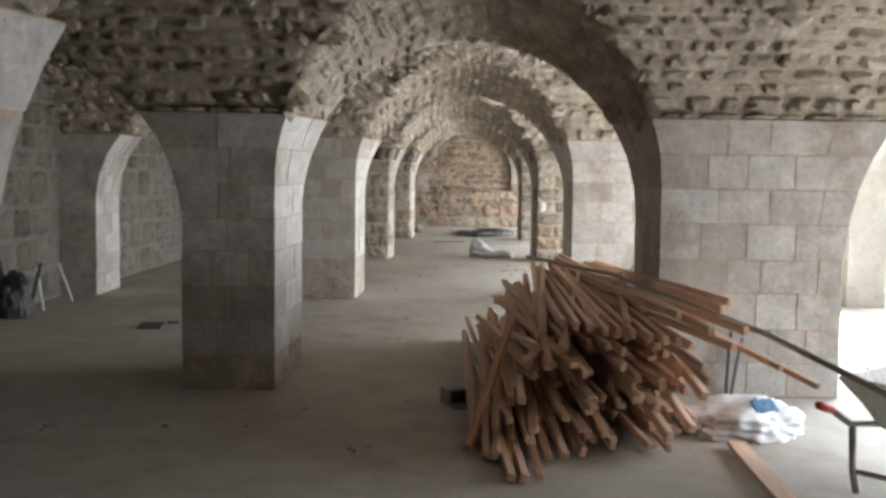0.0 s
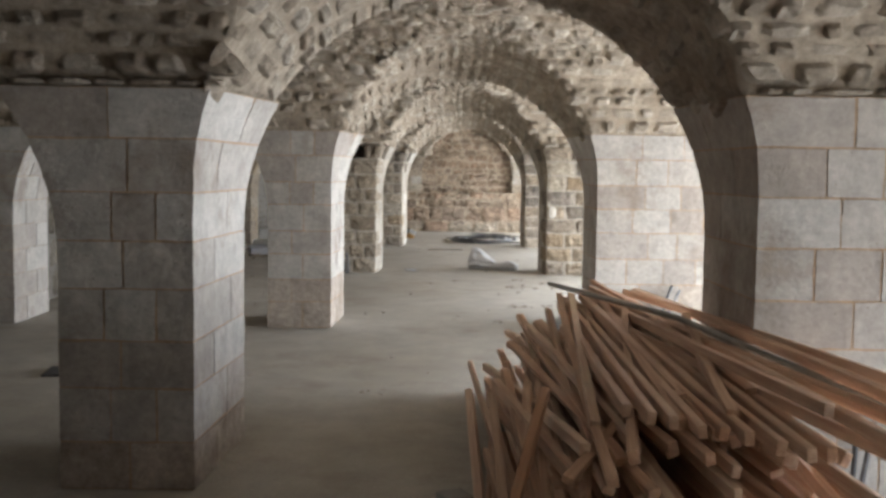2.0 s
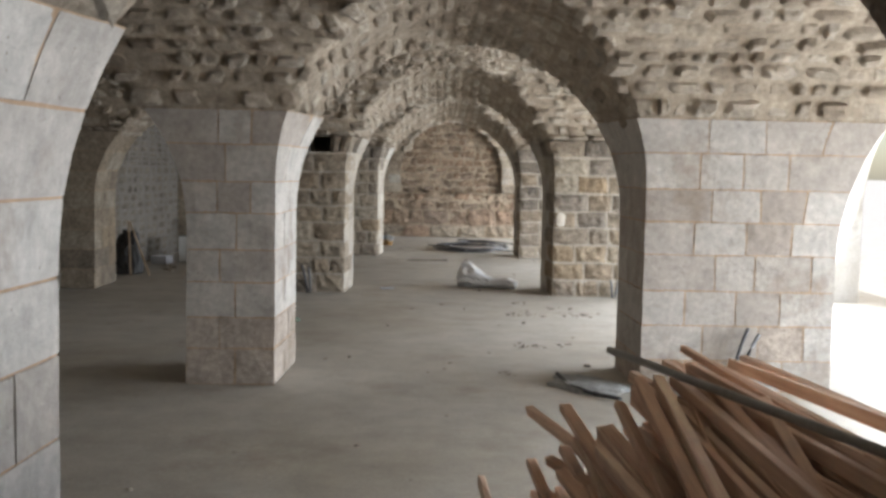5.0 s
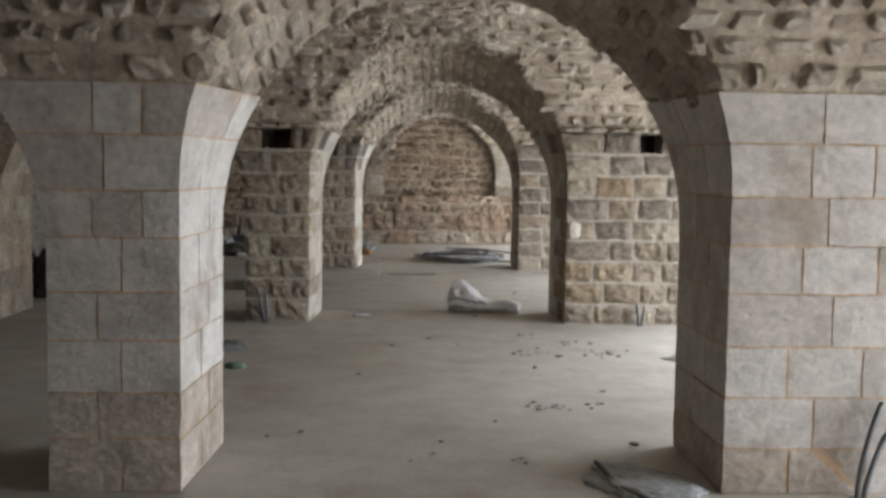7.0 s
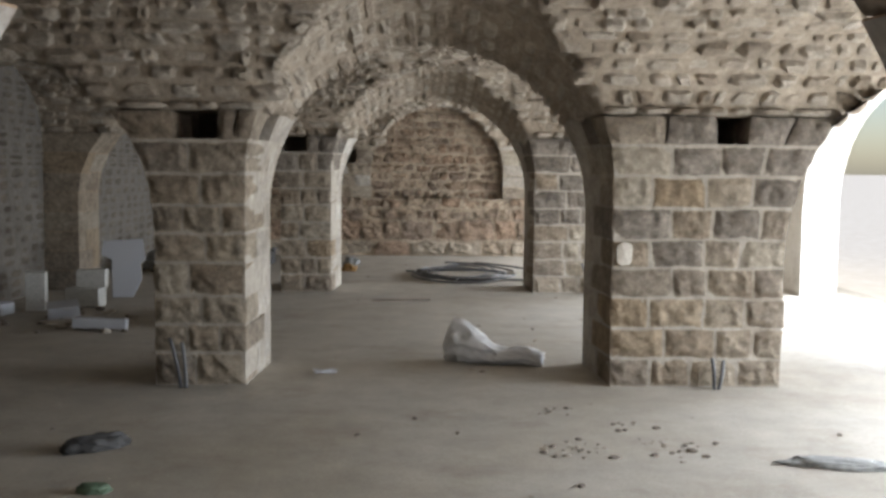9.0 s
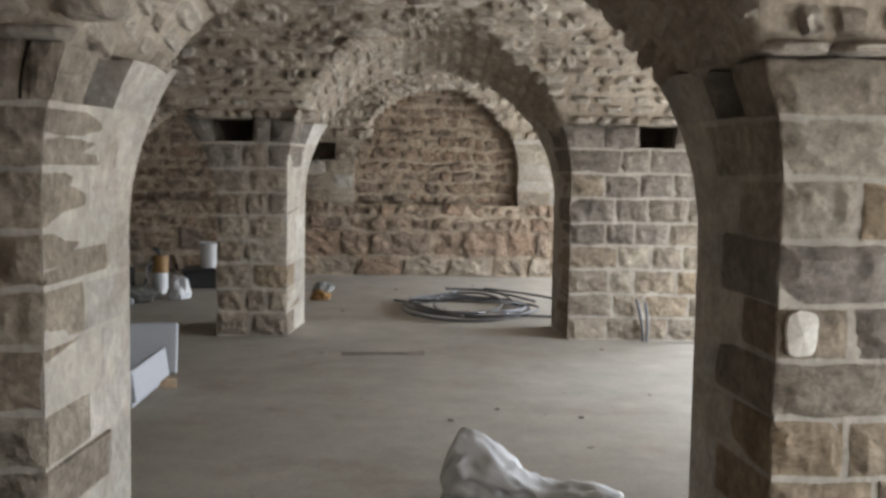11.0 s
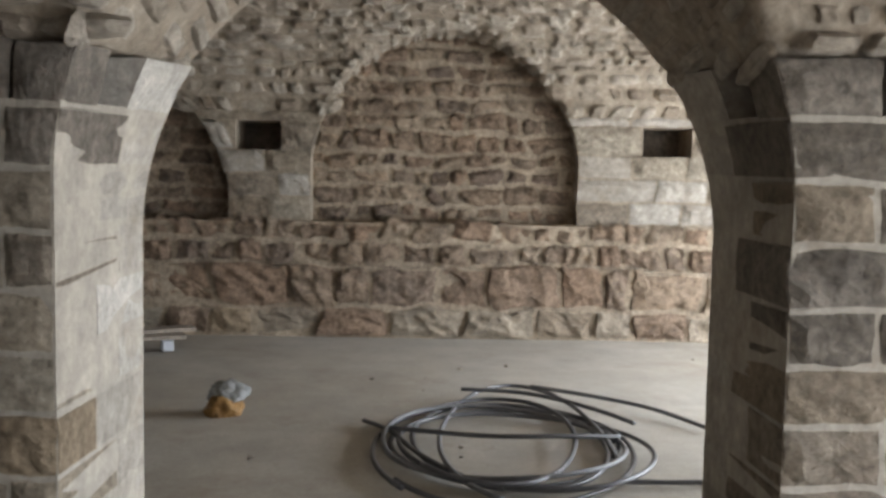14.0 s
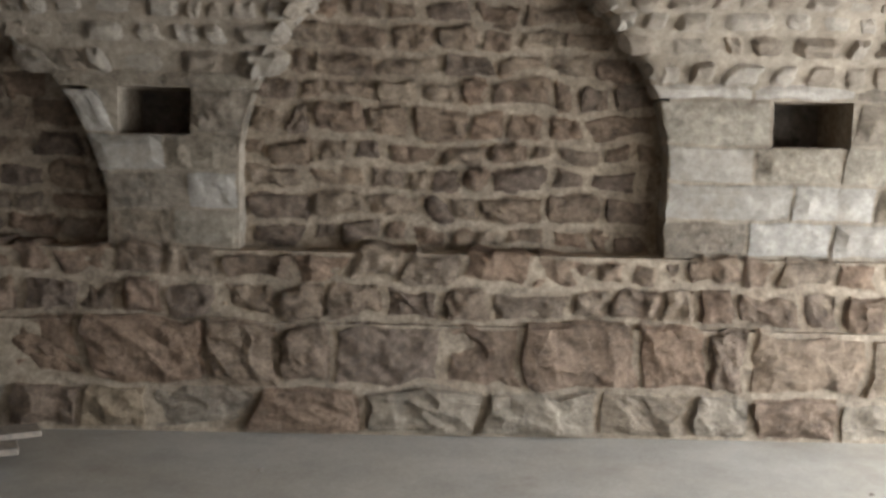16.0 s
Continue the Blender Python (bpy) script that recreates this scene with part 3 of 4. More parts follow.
def end_wall_stones():
    """Courses of the end wall: huge rough stones low down, pilasters and blind arches above."""
    rng = random.Random(21)
    yt, yp = END + 0.21, END

    def course(z0, z1, x0, x1, y, wmin, wmax, boss, m, rough=0.012, keep=None, gap=0.011):
        x = x0
        while x < x1 - 0.05:
            w = wmin + (wmax - wmin) * rng.random()
            if x1 - x - w < wmin * 0.6:
                w = x1 - x
            xm = x + w / 2
            if keep is None or keep(xm, (z0 + z1) / 2):
                jz = 0.02 * (rng.random() - 0.5)
                out = boss * (0.35 + 0.65 * rng.random())
                fn = lambda u, v, s: (x + w * u, y - out + (0.24 + out) * v, z0 + (z1 - z0) * s + jz * (1 if 0 < z0 else 0))
                v, f = block_mesh(fn, (0, 0, 0), (1, 1, 1), (9, 4, 8), gap, 0.03, rough, boss * 0.6, rng.random() * 50, 0.075)
                mesh_object("wall_stone", v, f, m(), wall_end)
            x += w

    old = lambda: OLDWALL
    def bed(x0, x1, y0, y1, z0, z1, m=WALLMORTAR):
        bm = box(bmesh.new(), (x1 - x0, y1 - y0, z1 - z0), Matrix.Translation(((x0 + x1) / 2, (y0 + y1) / 2, (z0 + z1) / 2)))
        part("mortar_bed", bm, m, wall_end)
    bed(-4.3, 5.1, yp - 0.055, yp + 0.218, -0.02, 0.6)
    bed(-4.3, 5.1, yp - 0.018, yp + 0.218, 0.602, 0.985)
    yb, ye = yp + 0.213, yp + 0.548
    bed(-5.4, 5.9, yb, ye, -0.05, 1.6)
    bed(-5.4, 5.9, yb, ye, 1.842, 3.3)
    for a, b in ((-5.4, -1.14), (-0.755, 2.36), (2.79, 5.9)):
        bed(a, b, yb, ye, 1.601, 1.841)
    # backs of the holes, dark stone colour standing in for shade
    for a, b in ((-1.142, -0.753), (2.358, 2.792)):
        bed(a, b, ye - 0.03, ye - 0.002, 1.602, 1.84, SOOT_SHADE)
    course(0, 0.26, -4.2, 5.1, yp - 0.03, 0.35, 0.7, 0.07, lambda: WORN if rng.random() < 0.6 else OLDWALL, 0.018)
    course(0.26, 0.62, -1.3, 5.1, yp - 0.03, 0.25, 0.66, 0.07, old, 0.022)
    course(0.26, 0.62, -4.2, -1.3, yp - 0.03, 0.3, 0.6, 0.05, old)
    course(0.62, 0.82, -4.2, 5.1, yp, 0.16, 0.4, 0.06, old, 0.024)
    course(0.82, 1.0, -4.2, 5.1, yp, 0.14, 0.36, 0.05, old, 0.024)
    zs = [1.0, 1.14, 1.30, 1.46, 1.60, 1.78, 1.95, 2.08, 2.22, 2.36, 2.5, 2.64]
    for z0, z1 in zip(zs, zs[1:]):
        for i, (l, r) in enumerate(openings(END)):
            c, rad = (l + r) / 2, (r - l) / 2
            keep = lambda x, z: z < float(h_long(i, x, END)) + 0.04 and abs(x - c) < rad
            course(z0, z1, float(l), float(r), yt, 0.13, 0.36, 0.035, old, 0.022, keep)
    ops = openings(END)
    for i, hole in ((0, (-1.14, -0.755)), (1, (2.36, 2.79))):
        def fx(right_edge, j, z):
            l, r = ops[j]
            d = lean(z, arch_form(j, END, 1.45))
            return float(r - d if right_edge else l + d)
        zc = [1.0, 1.2, 1.4, 1.6, 1.84, 1.95]
        for za, zb in ((0.99, 1.595), (1.846, 1.95)):
            bed(fx(True, i, za) + 0.006, fx(False, i + 1, za) - 0.006, yp + 0.017, yp + 0.219, za, zb, VAULTMORTAR)
        for xa, xb in ((fx(True, i, 1.6) + 0.006, hole[0]), (hole[1], fx(False, i + 1, 1.6) - 0.006)):
            bed(xa, xb, yp + 0.018, yp + 0.218, 1.597, 1.8445, VAULTMORTAR)
        for z0, z1 in zip(zc, zc[1:]):
            cells = []
            x0, x1 = fx(True, i, z0), fx(False, i + 1, z0)
            n = 2 if i == 0 else 4
            cut = [j / n + (0.12 if z0 in (1.2, 1.6) and 0 < j < n else 0) for j in range(n + 1)]
            if z0 == 1.6:
                h0, h1 = (hole[0] - x0) / (x1 - x0), (hole[1] - x0) / (x1 - x0)
                cells = [(0, h0), (h1, (1 + h1) / 2), ((1 + h1) / 2, 1)] if i else [(0, h0), (h1, 1)]
            else:
                cells = list(zip(cut, cut[1:]))
            for a, b in cells:
                def fn(u, v, s):
                    z = z0 + (z1 - z0) * s
                    p, q = fx(True, i, z), fx(False, i + 1, z)
                    return (p + (q - p) * (a + (b - a) * u), yp + 0.23 * v, z)
                v, f = block_mesh(fn, (0, 0, 0), (1, 1, 1), (9, 4, 7), 0.009, 0.014, 0.009, 0.022 if rng.random() < 0.75 else 0.008, rng.random() * 9, 0.02)
                mesh_object("wall_stone", v, f, DRESSED if rng.random() < (0.75 if i else 0.3) else WORN, wall_end)


end_wall_stones()



PLASTER = plain("white plaster", (0.52, 0.48, 0.42), 0.9, scale=50)


def plaster_patch(k, x, z, w, h, thick=0.02, ragged=0.35):
    """A ragged smear of plaster on the near face of a broad pillar."""
    y = ROWS[k][0] - 0.016
    bm = bmesh.new()
    n = 28
    rim = []
    for q in range(n):
        a = 2 * math.pi * q / n
        f = 1 + ragged * noise.noise(Vector((math.cos(a) * 1.6 + k, math.sin(a) * 1.6, x)))
        c, d = math.cos(a), math.sin(a)
        sq = 1 / max(abs(c), abs(d)) ** 0.6
        rim.append((x + w / 2 * c * sq * f, max(0.004, z + h / 2 * d * sq * f)))
    front = [bm.verts.new((px, y - 0.4 * thick + 0.004 * noise.noise(Vector((px * 30, pz * 30, 0))), pz)) for px, pz in rim]
    back = [bm.verts.new((px, y + thick, pz)) for px, pz in rim]
    mid = bm.verts.new((x, y - thick, z))
    for q in range(n):
        r = (q + 1) % n
        bm.faces.new((mid, front[q], front[r]))
        bm.faces.new((front[q], back[q], back[r], front[r]))
    bm.faces.new(back[::-1])
    part("plaster_patch", bm, PLASTER, PILLARS[k, "right"], "pale plaster patch")


plaster_patch(3, 1.66, 0.94, 0.11, 0.16, 0.02, 0.1)

# ---- timber pile ----
def wood_material():
    m, nt, b = mat("sawn timber")
    rnd = nt.nodes.new("ShaderNodeObjectInfo").outputs["Random"]
    base = ramp(nt, rnd, [(0.0, (0.46, 0.27, 0.17)), (0.3, (0.62, 0.43, 0.31)), (0.6, (0.54, 0.34, 0.23)), (0.85, (0.68, 0.51, 0.38)), (1.0, (0.40, 0.21, 0.12))])
    grain = tex(nt, 1.0, 5, 0.65, stretch=(38, 1.6, 38))
    base = mix(nt, "OVERLAY", 0.55, base, ramp(nt, grain, [(0.3, (0.2, 0.2, 0.2)), (0.7, (0.8, 0.8, 0.8))]))
    dust = ramp(nt, tex(nt, 5, 5, 0.7, space="World"), [(0.5, (0, 0, 0)), (0.75, (0.55, 0.55, 0.55))])
    base = mix(nt, "MIX", dust, base, (0.42, 0.35, 0.28))
    nt.links.new(base, b.inputs["Base Color"])
    b.inputs["Roughness"].default_value = 0.8
    bump(nt, b, grain, 0.35, 0.004)
    return m


WOOD = wood_material()
STEEL = plain("grey steel", (0.24, 0.23, 0.21), 0.5, 0.6)
HOSE = plain("grey black plastic hose", (0.075, 0.075, 0.08), 0.42, relief=0.05)
PALEHOSE = plain("dusty grey plastic hose", (0.13, 0.13, 0.135), 0.5, relief=0.05)
WHITE = plain("white woven plastic", (0.60, 0.60, 0.61), 0.55, var=0.2, scale=12)
FOAM = plain("white foam", (0.43, 0.44, 0.47), 0.7, var=0.12, scale=60)
BLACK = plain("black dusty plastic", (0.035, 0.034, 0.034), 0.6)
CONCRETE = plain("grey concrete block", (0.46, 0.45, 0.42), 0.9, var=0.4, scale=40)
YELLOW = plain("ochre yellow plastic", (0.25, 0.135, 0.04), 0.55)
GREYCLOTH = plain("grey dusty cloth", (0.27, 0.275, 0.27), 0.9, var=0.5, scale=20)
RED = plain("red rubber", (0.42, 0.05, 0.05), 0.5)
BLUE = plain("blue print", (0.10, 0.22, 0.36), 0.6)
DIRT = plain("dark clod", (0.17, 0.14, 0.115), 0.95, var=0.5, scale=40)
DARKCLOTH = plain("dusty dark cloth", (0.075, 0.073, 0.06), 0.9, var=0.5)
GREENP = plain("dull green plastic", (0.09, 0.14, 0.09), 0.6)
OLDWOOD = plain("weathered grey wood", (0.24, 0.20, 0.16), 0.9, var=0.5)
CARD = plain("brown cardboard", (0.36, 0.26, 0.17), 0.85)


def timber(a, b, w=0.045, h=0.07, roll=0.0, label="reddish-brown sawn timber batten lying in a loose pile"):
    a, b = Vector(a), Vector(b)
    m = (b - a).to_track_quat("Y", "Z").to_matrix().to_4x4()
    n = (b - a).length
    bm = bmesh.new()
    box(bm, (w, n, h), Matrix(), 0.003)
    # a slight bow and twist along the length
    cut = [e for e in bm.edges if abs((e.verts[0].co - e.verts[1].co).y) > n * 0.8]
    bmesh.ops.subdivide_edges(bm, edges=cut, cuts=5, use_grid_fill=True)
    bow, side = (rng.random() - 0.5) * 0.03, (rng.random() - 0.5) * 0.03
    for v in bm.verts:
        t = 2 * v.co.y / n
        v.co.z += bow * (1 - t * t)
        v.co.x += side * (1 - t * t)
    ob = part("timber", bm, WOOD)
    ob.matrix_world = Matrix.Translation((a + b) / 2) @ m @ pose(0, 0, 0, 0, roll, 0)
    return tagged(ob, label, "timber", "pile of timbers")


def timber_pile():
    step, layers = 0.052, 12
    for layer in range(layers):
        t = layer / layers
        x0 = 0.18 + 0.62 * t
        x1 = 1.36 + 0.12 * t
        z = 0.03 + layer * step
        n = int((x1 - x0) / 0.085) + 1
        for j in range(n):
            x = x0 + (x1 - x0) * (j + 0.7 * (rng.random() - 0.5)) / max(1, n - 1)
            s = (x - 0.15) / 1.3
            front = 4.95 + 1.0 * rng.random() + 0.5 * max(s, 0) * (1 - t) + 0.8 * t * (1 - s)
            rear = 8.35 + 1.0 * rng.random() - 0.2 * t
            drift = 0.35 * (rng.random() - 0.35) if s < 0.35 else -0.45 * rng.random() * s - 0.05
            droop = rng.random() ** 1.3 * min(0.34, z - 0.03)
            lift = (rng.random() - 0.5) * 0.04
            timber((x, front, max(z - droop, 0.03)), (max(0.16, min(x + drift, 1.38)), rear, max(z + lift, 0.03)), 0.026 + 0.010 * rng.random(), 0.042 + 0.014 * rng.random(), (rng.random() - 0.5) * 50 + (90 if rng.random() < 0.4 else 0))
    top = 0.03 + layers * step
    # loose ones thrown across the front of the heap, their feet on the floor
    for a, b in (
        ((0.15, 5.40, 0.03), (0.46, 6.5, 0.60)), ((0.46, 5.70, 0.45), (0.84, 6.45, 0.56)), ((0.73, 5.50, 0.47), (0.44, 8.4, 0.49)),
        ((0.36, 4.87, 0.03), (0.25, 7.2, 0.14)), ((0.42, 4.86, 0.03), (0.36, 7.5, 0.14)), ((0.50, 4.90, 0.03), (0.52, 7.4, 0.22)),
        ((0.25, 5.30, 0.03), (0.28, 7.4, 0.38)), ((0.58, 5.26, 0.03), (0.46, 6.9, 0.36)), ((0.31, 5.45, 0.12), (0.44, 7.1, 0.50)),
        ((0.66, 5.22, 0.05), (0.55, 7.0, 0.44)), ((0.40, 5.60, 0.25), (0.36, 7.6, 0.46)), ((0.20, 5.55, 0.04), (0.19, 8.2, 0.22)),
        ((0.88, 5.30, 0.14), (0.70, 7.6, 0.58)), ((1.43, 5.42, 0.33), (1.36, 7.6, 0.70)), ((1.34, 5.30, 0.18), (1.15, 7.4, 0.62)),
        ((1.20, 5.20, 0.16), (1.02, 7.5, 0.60)), ((1.05, 5.35, 0.32), (0.95, 7.9, 0.66)), ((0.52, 5.85, 0.40), (0.30, 7.4, 0.44)),
    ):
        timber(a, b, 0.042, 0.03 + 0.03 * rng.random(), (rng.random() - 0.5) * 40)
    timber((1.05, 5.7, 0.60), (0.55, 10.4, 0.24), 0.04, 0.05, -15)

    def crest(x):
        return 0.05 + layers * step * min(1.0, max(0.0, (x - 0.16) / 0.62))

    for k in range(20):
        xa = 0.35 + 0.95 * rng.random()
        ya, n = 5.25 + 1.0 * rng.random(), 1.8 + 1.4 * rng.random()
        xb = max(0.3, min(1.36, xa + (rng.random() - 0.5) * 1.1))
        timber((xa, ya, crest(xa) - 0.12 * rng.random() + 0.003 * k), (xb, ya + n, crest(xb) + 0.01 + 0.004 * k), 0.036 + 0.008 * rng.random(), 0.03 + 0.022 * rng.random(), (rng.random() - 0.5) * 50)
    for k in range(9):
        timber((0.72 + 0.07 * k, 5.85 - 0.08 * k + 0.2 * rng.random(), top - 0.02), (0.80 + 0.055 * k, 8.8 + 0.35 * rng.random(), top + 0.005), 0.034, 0.052, (rng.random() - 0.5) * 24)
    for fx, fy, fz, rx, ry, rz in ((1.54, 5.07, 0.745, 1.06, 9.4, 0.68), (1.52, 5.46, 0.80, 1.40, 9.5, 0.69), (1.48, 5.07, 0.66, 0.84, 9.2, 0.67), (1.40, 5.2, 0.72, 1.22, 9.3, 0.69), (1.60, 5.6, 0.82, 1.30, 9.35, 0.70), (1.34, 4.96, 0.50, 1.30, 9.0, 0.66), (1.30, 5.5, 0.76, 1.0, 9.3, 0.70)):
        timber((fx, fy, fz), (rx, ry, rz), 0.034, 0.048, (rng.random() - 0.5) * 30)
    for fx, fy, fz, rx, ry, rz in ((1.85, 4.9, 0.50, 0.98, 8.8, 0.79), (1.70, 5.0, 0.57, 1.05, 9.2, 0.79)):
        timber((fx, fy, fz), (rx, ry, rz), 0.028, 0.03, 0, "thin yellowish wooden lath on the timber pile")
    rod = part("steel_rod", tube(bmesh.new(), [(0.77, 9.34, 0.755), (1.22, 7.4, 0.80), (1.72, 5.3, 0.69), (2.15, 3.75, 0.49)], 0.017, 8), STEEL, smooth=True)
    tagged(rod, "long grey ribbed steel rod lying across the timber pile", "rod")
    timber((1.60, 4.1, 0.03), (1.66, 5.6, 0.03), 0.10, 0.03, 0, "flat pale wooden board on the floor")


rng = random.Random(5)
timber_pile()


# ---- soft things ----
def crumpled(name, at, size, material, label, category, seed, yaw=0.0, drape=0.5, parent=None):
    """A crumpled sack: a heap with folds, flat below."""
    bm = bmesh.new()
    bmesh.ops.create_icosphere(bm, subdivisions=5, radius=1)
    for v in bm.verts:
        p = v.co.copy()
        f = 1 + 0.30 * noise.noise(p * 1.7 + Vector((seed, 0, 0))) + 0.10 * (1 - abs(noise.noise(p * 3.1 + Vector((0, seed, 0)))) * 2) + 0.03 * noise.noise(p * 11) + 0.16 * (0.3 - abs(noise.noise(p * 4.3 + Vector((seed, seed, 0))))) + 0.08 * (0.3 - abs(noise.noise(p * 9.1 + Vector((0, 0, seed)))))
        q = p * f
        q.z = max(q.z, -0.35) + 0.35
        v.co = Vector((q.x * size[0] / 2, q.y * size[1] / 2, q.z * size[2] / 1.4))
    ob = part(name, bm, material, parent, smooth=True)
    ob.matrix_world = pose(*at, 0, 0, yaw)
    return tagged(ob, label, category) if category else ob


sack = crumpled("sack", (1.80, 6.05, 0), (0.80, 0.6, 0.17), WHITE, "crumpled white woven plastic sack with a blue print beside the pillar", "sack", 3.1, 25)
bm = bmesh.new()
bmesh.ops.create_grid(bm, x_segments=8, y_segments=6, size=0.5)
for v in bm.verts:
    v.co = Vector((v.co.x * 0.16, v.co.y * 0.10, 0.03 * noise.noise(v.co * 6)))
bmesh.ops.solidify(bm, geom=bm.faces[:], thickness=0.004)
print_ob = part("print", bm, BLUE, sack, "blue printed patch", True)
print_ob.matrix_world = pose(1.90, 5.88, 0.185, 34, 0, 20)


def cut_bag():
    """White bag on the floor: a tall bunched head and a long limp tail."""
    bm = bmesh.new()
    n, k = 40, 48
    rings = []
    for i in range(n):
        t = i / (n - 1)
        x = 0.78 * t
        h = 0.27 * (1 - t) ** 1.5 * min(1, 0.35 + t * 7) + 0.07 + 0.03 * math.sin(t * 9)
        w = 0.16 * min(1, 0.4 + t * 5) * (1 - 0.35 * t)
        ring = []
        for j in range(k):
            a = 2 * math.pi * j / k
            r = 1 + 0.2 * noise.noise(Vector((math.cos(a) * 2.5, math.sin(a) * 2.5, t * 4))) + 0.08 * math.sin(7 * a + 6 * t) + 0.55 * (0.3 - abs(noise.noise(Vector((math.cos(a) * 2.2, math.sin(a) * 2.2, t * 7))))) + 0.3 * (0.25 - abs(noise.noise(Vector((math.cos(a) * 5, math.sin(a) * 5, t * 13)))))
            ring.append(bm.verts.new((x + 0.03 * noise.noise(Vector((a, t * 4, 1))), w * math.cos(a) * r, max(0, h * 0.5 * (1 + math.sin(a) * r)))))
        rings.append(ring)
    for i in range(n - 1):
        for j in range(k):
            bm.faces.new((rings[i][j], rings[i][(j + 1) % k], rings[i + 1][(j + 1) % k], rings[i + 1][j]))
    bm.faces.new(rings[0][::-1])
    bm.faces.new(rings[-1])
    ob = part("plastic_bag", bm, WHITE, smooth=True)
    ob.matrix_world = pose(0.46, 18.50, 0, 0, 0, -14)
    return tagged(ob, "crumpled white plastic bag lying on the dusty floor", "bag")


cut_bag()
crumpled("plastic_sheet", (1.17, 12.2, 0), (0.44, 0.62, 0.04), GREYCLOTH, "dusty grey crumpled plastic sheeting at the foot of the pillar", "sheeting", 8.4, 20)
part_edge = part("sheet_edge", tube(bmesh.new(), [(0.98, 12.5, 0.03), (1.02, 12.1, 0.02), (1.15, 11.85, 0.02), (1.30, 11.7, 0.02)], 0.014, 6), BLACK)
tagged(part_edge, "thin dark strip lying along the plastic sheeting", "strip")
crumpled("plastic_sheet", (2.4, 15.55, 0), (0.5, 0.16, 0.04), GREYCLOTH, "flat crumpled clear plastic film on the floor", "sheeting", 5.2, -12)
crumpled("cloth_scrap", (2.95, 15.3, 0), (0.4, 0.2, 0.07), DIRT, "dirty brown rag on the floor", "rag", 2.2, -20)

# ---- coil of hose ----
def coil():
    ob = empty("hose_coil", (0.92, 24.95, 0))
    tagged(ob, "loose coil of grey-black plastic hose lying on the floor", "hose")
    r = random.Random(12)
    for k in range(7):
        cx, cy = (r.random() - 0.5) * 0.26, (r.random() - 0.5) * 0.3
        rx, ry = 0.44 + 0.24 * r.random(), 0.66 + 0.46 * r.random()
        z0 = 0.008 + 0.009 * k
        a0 = r.random() * 6.28
        sweep = 6.4 if k < 5 else 4.6
        pts = []
        for i in range(64):
            a = a0 + sweep * i / 63
            f = 1 + 0.05 * math.sin(2 * a + k) + 0.03 * math.sin(3 * a + 2 * k) + 0.04 * i / 63
            pts.append((cx + rx * f * math.cos(a), cy + ry * f * math.sin(a), z0 + 0.012 * math.sin(a * 2 + k) + 0.012))
        part("hose_loop", tube(bmesh.new(), pts, 0.0135, 8), PALEHOSE if k in (4, 5) else HOSE, ob, smooth=True)
    ends = (
        [(0.25, 1.1, 0.10), (0.6, 0.95, 0.08), (0.95, 0.75, 0.05), (1.2, 0.35, 0.03)],
        [(-0.2, 0.95, 0.11), (0.2, 0.9, 0.10), (0.55, 0.68, 0.07), (0.78, 0.42, 0.04)],
        [(-0.78, 0.45, 0.03), (-0.62, 0.15, 0.05), (-0.45, -0.35, 0.06), (-0.2, -0.75, 0.05)],
        [(-0.62, 0.1, 0.08), (-0.1, -0.12, 0.1), (0.3, -0.1, 0.1), (0.62, 0.05, 0.06)],
        [(0.5, -0.65, 0.03), (0.8, -0.62, 0.02), (1.0, -0.6, 0.02)],
    )
    for pts in ends:
        fine = []
        for i in range(24):
            t = i / 23 * (len(pts) - 1)
            j = min(int(t), len(pts) - 2)
            p = [Vector(pts[max(0, min(len(pts) - 1, q))]) for q in (j - 1, j, j + 1, j + 2)]
            u = t - j
            fine.append(0.5 * (2 * p[1] + (p[2] - p[0]) * u + (2 * p[0] - 5 * p[1] + 4 * p[2] - p[3]) * u * u + (3 * p[1] - p[0] - 3 * p[2] + p[3]) * u ** 3))
        part("hose_end", tube(bmesh.new(), fine, 0.0135, 8), HOSE, ob, smooth=True)


coil()
bar = part("iron_bar", tube(bmesh.new(), [(-0.24, 22.13, 0.012), (0.42, 22.20, 0.012)], 0.013, 8), DIRT)
tagged(bar, "rusty brown iron bar lying on the floor", "bar")


# ---- conduits at the feet of the pillars ----
def conduit_pair(x, y, h, lean_x, label="pair of grey corrugated conduits rising from the floor against the pillar"):
    ob = tagged(empty("conduit", (x, y, 0)), label, "conduit", "conduits at the pillars")
    for dx, top in ((-0.035, h), (0.045, h * 0.92)):
        pts = [(dx * (0.4 + 0.6 * t) + lean_x * t * t, -0.02 * math.sin(t * 3), h * 0.0 + top * t) for t in (i / 10 for i in range(11))]
        part("pipe", tube(bmesh.new(), pts, 0.014, 8), HOSE if dx < 0 else PALEHOSE, ob, smooth=True)


conduit_pair(1.97, 6.90, 0.46, 0.04)
conduit_pair(2.15, 12.02, 0.46, 0.12)
conduit_pair(2.32, 17.43, 0.22, 0.0)
conduit_pair(2.38, 22.95, 0.38, -0.05)
conduit_pair(-1.38, 17.43, 0.34, -0.05)


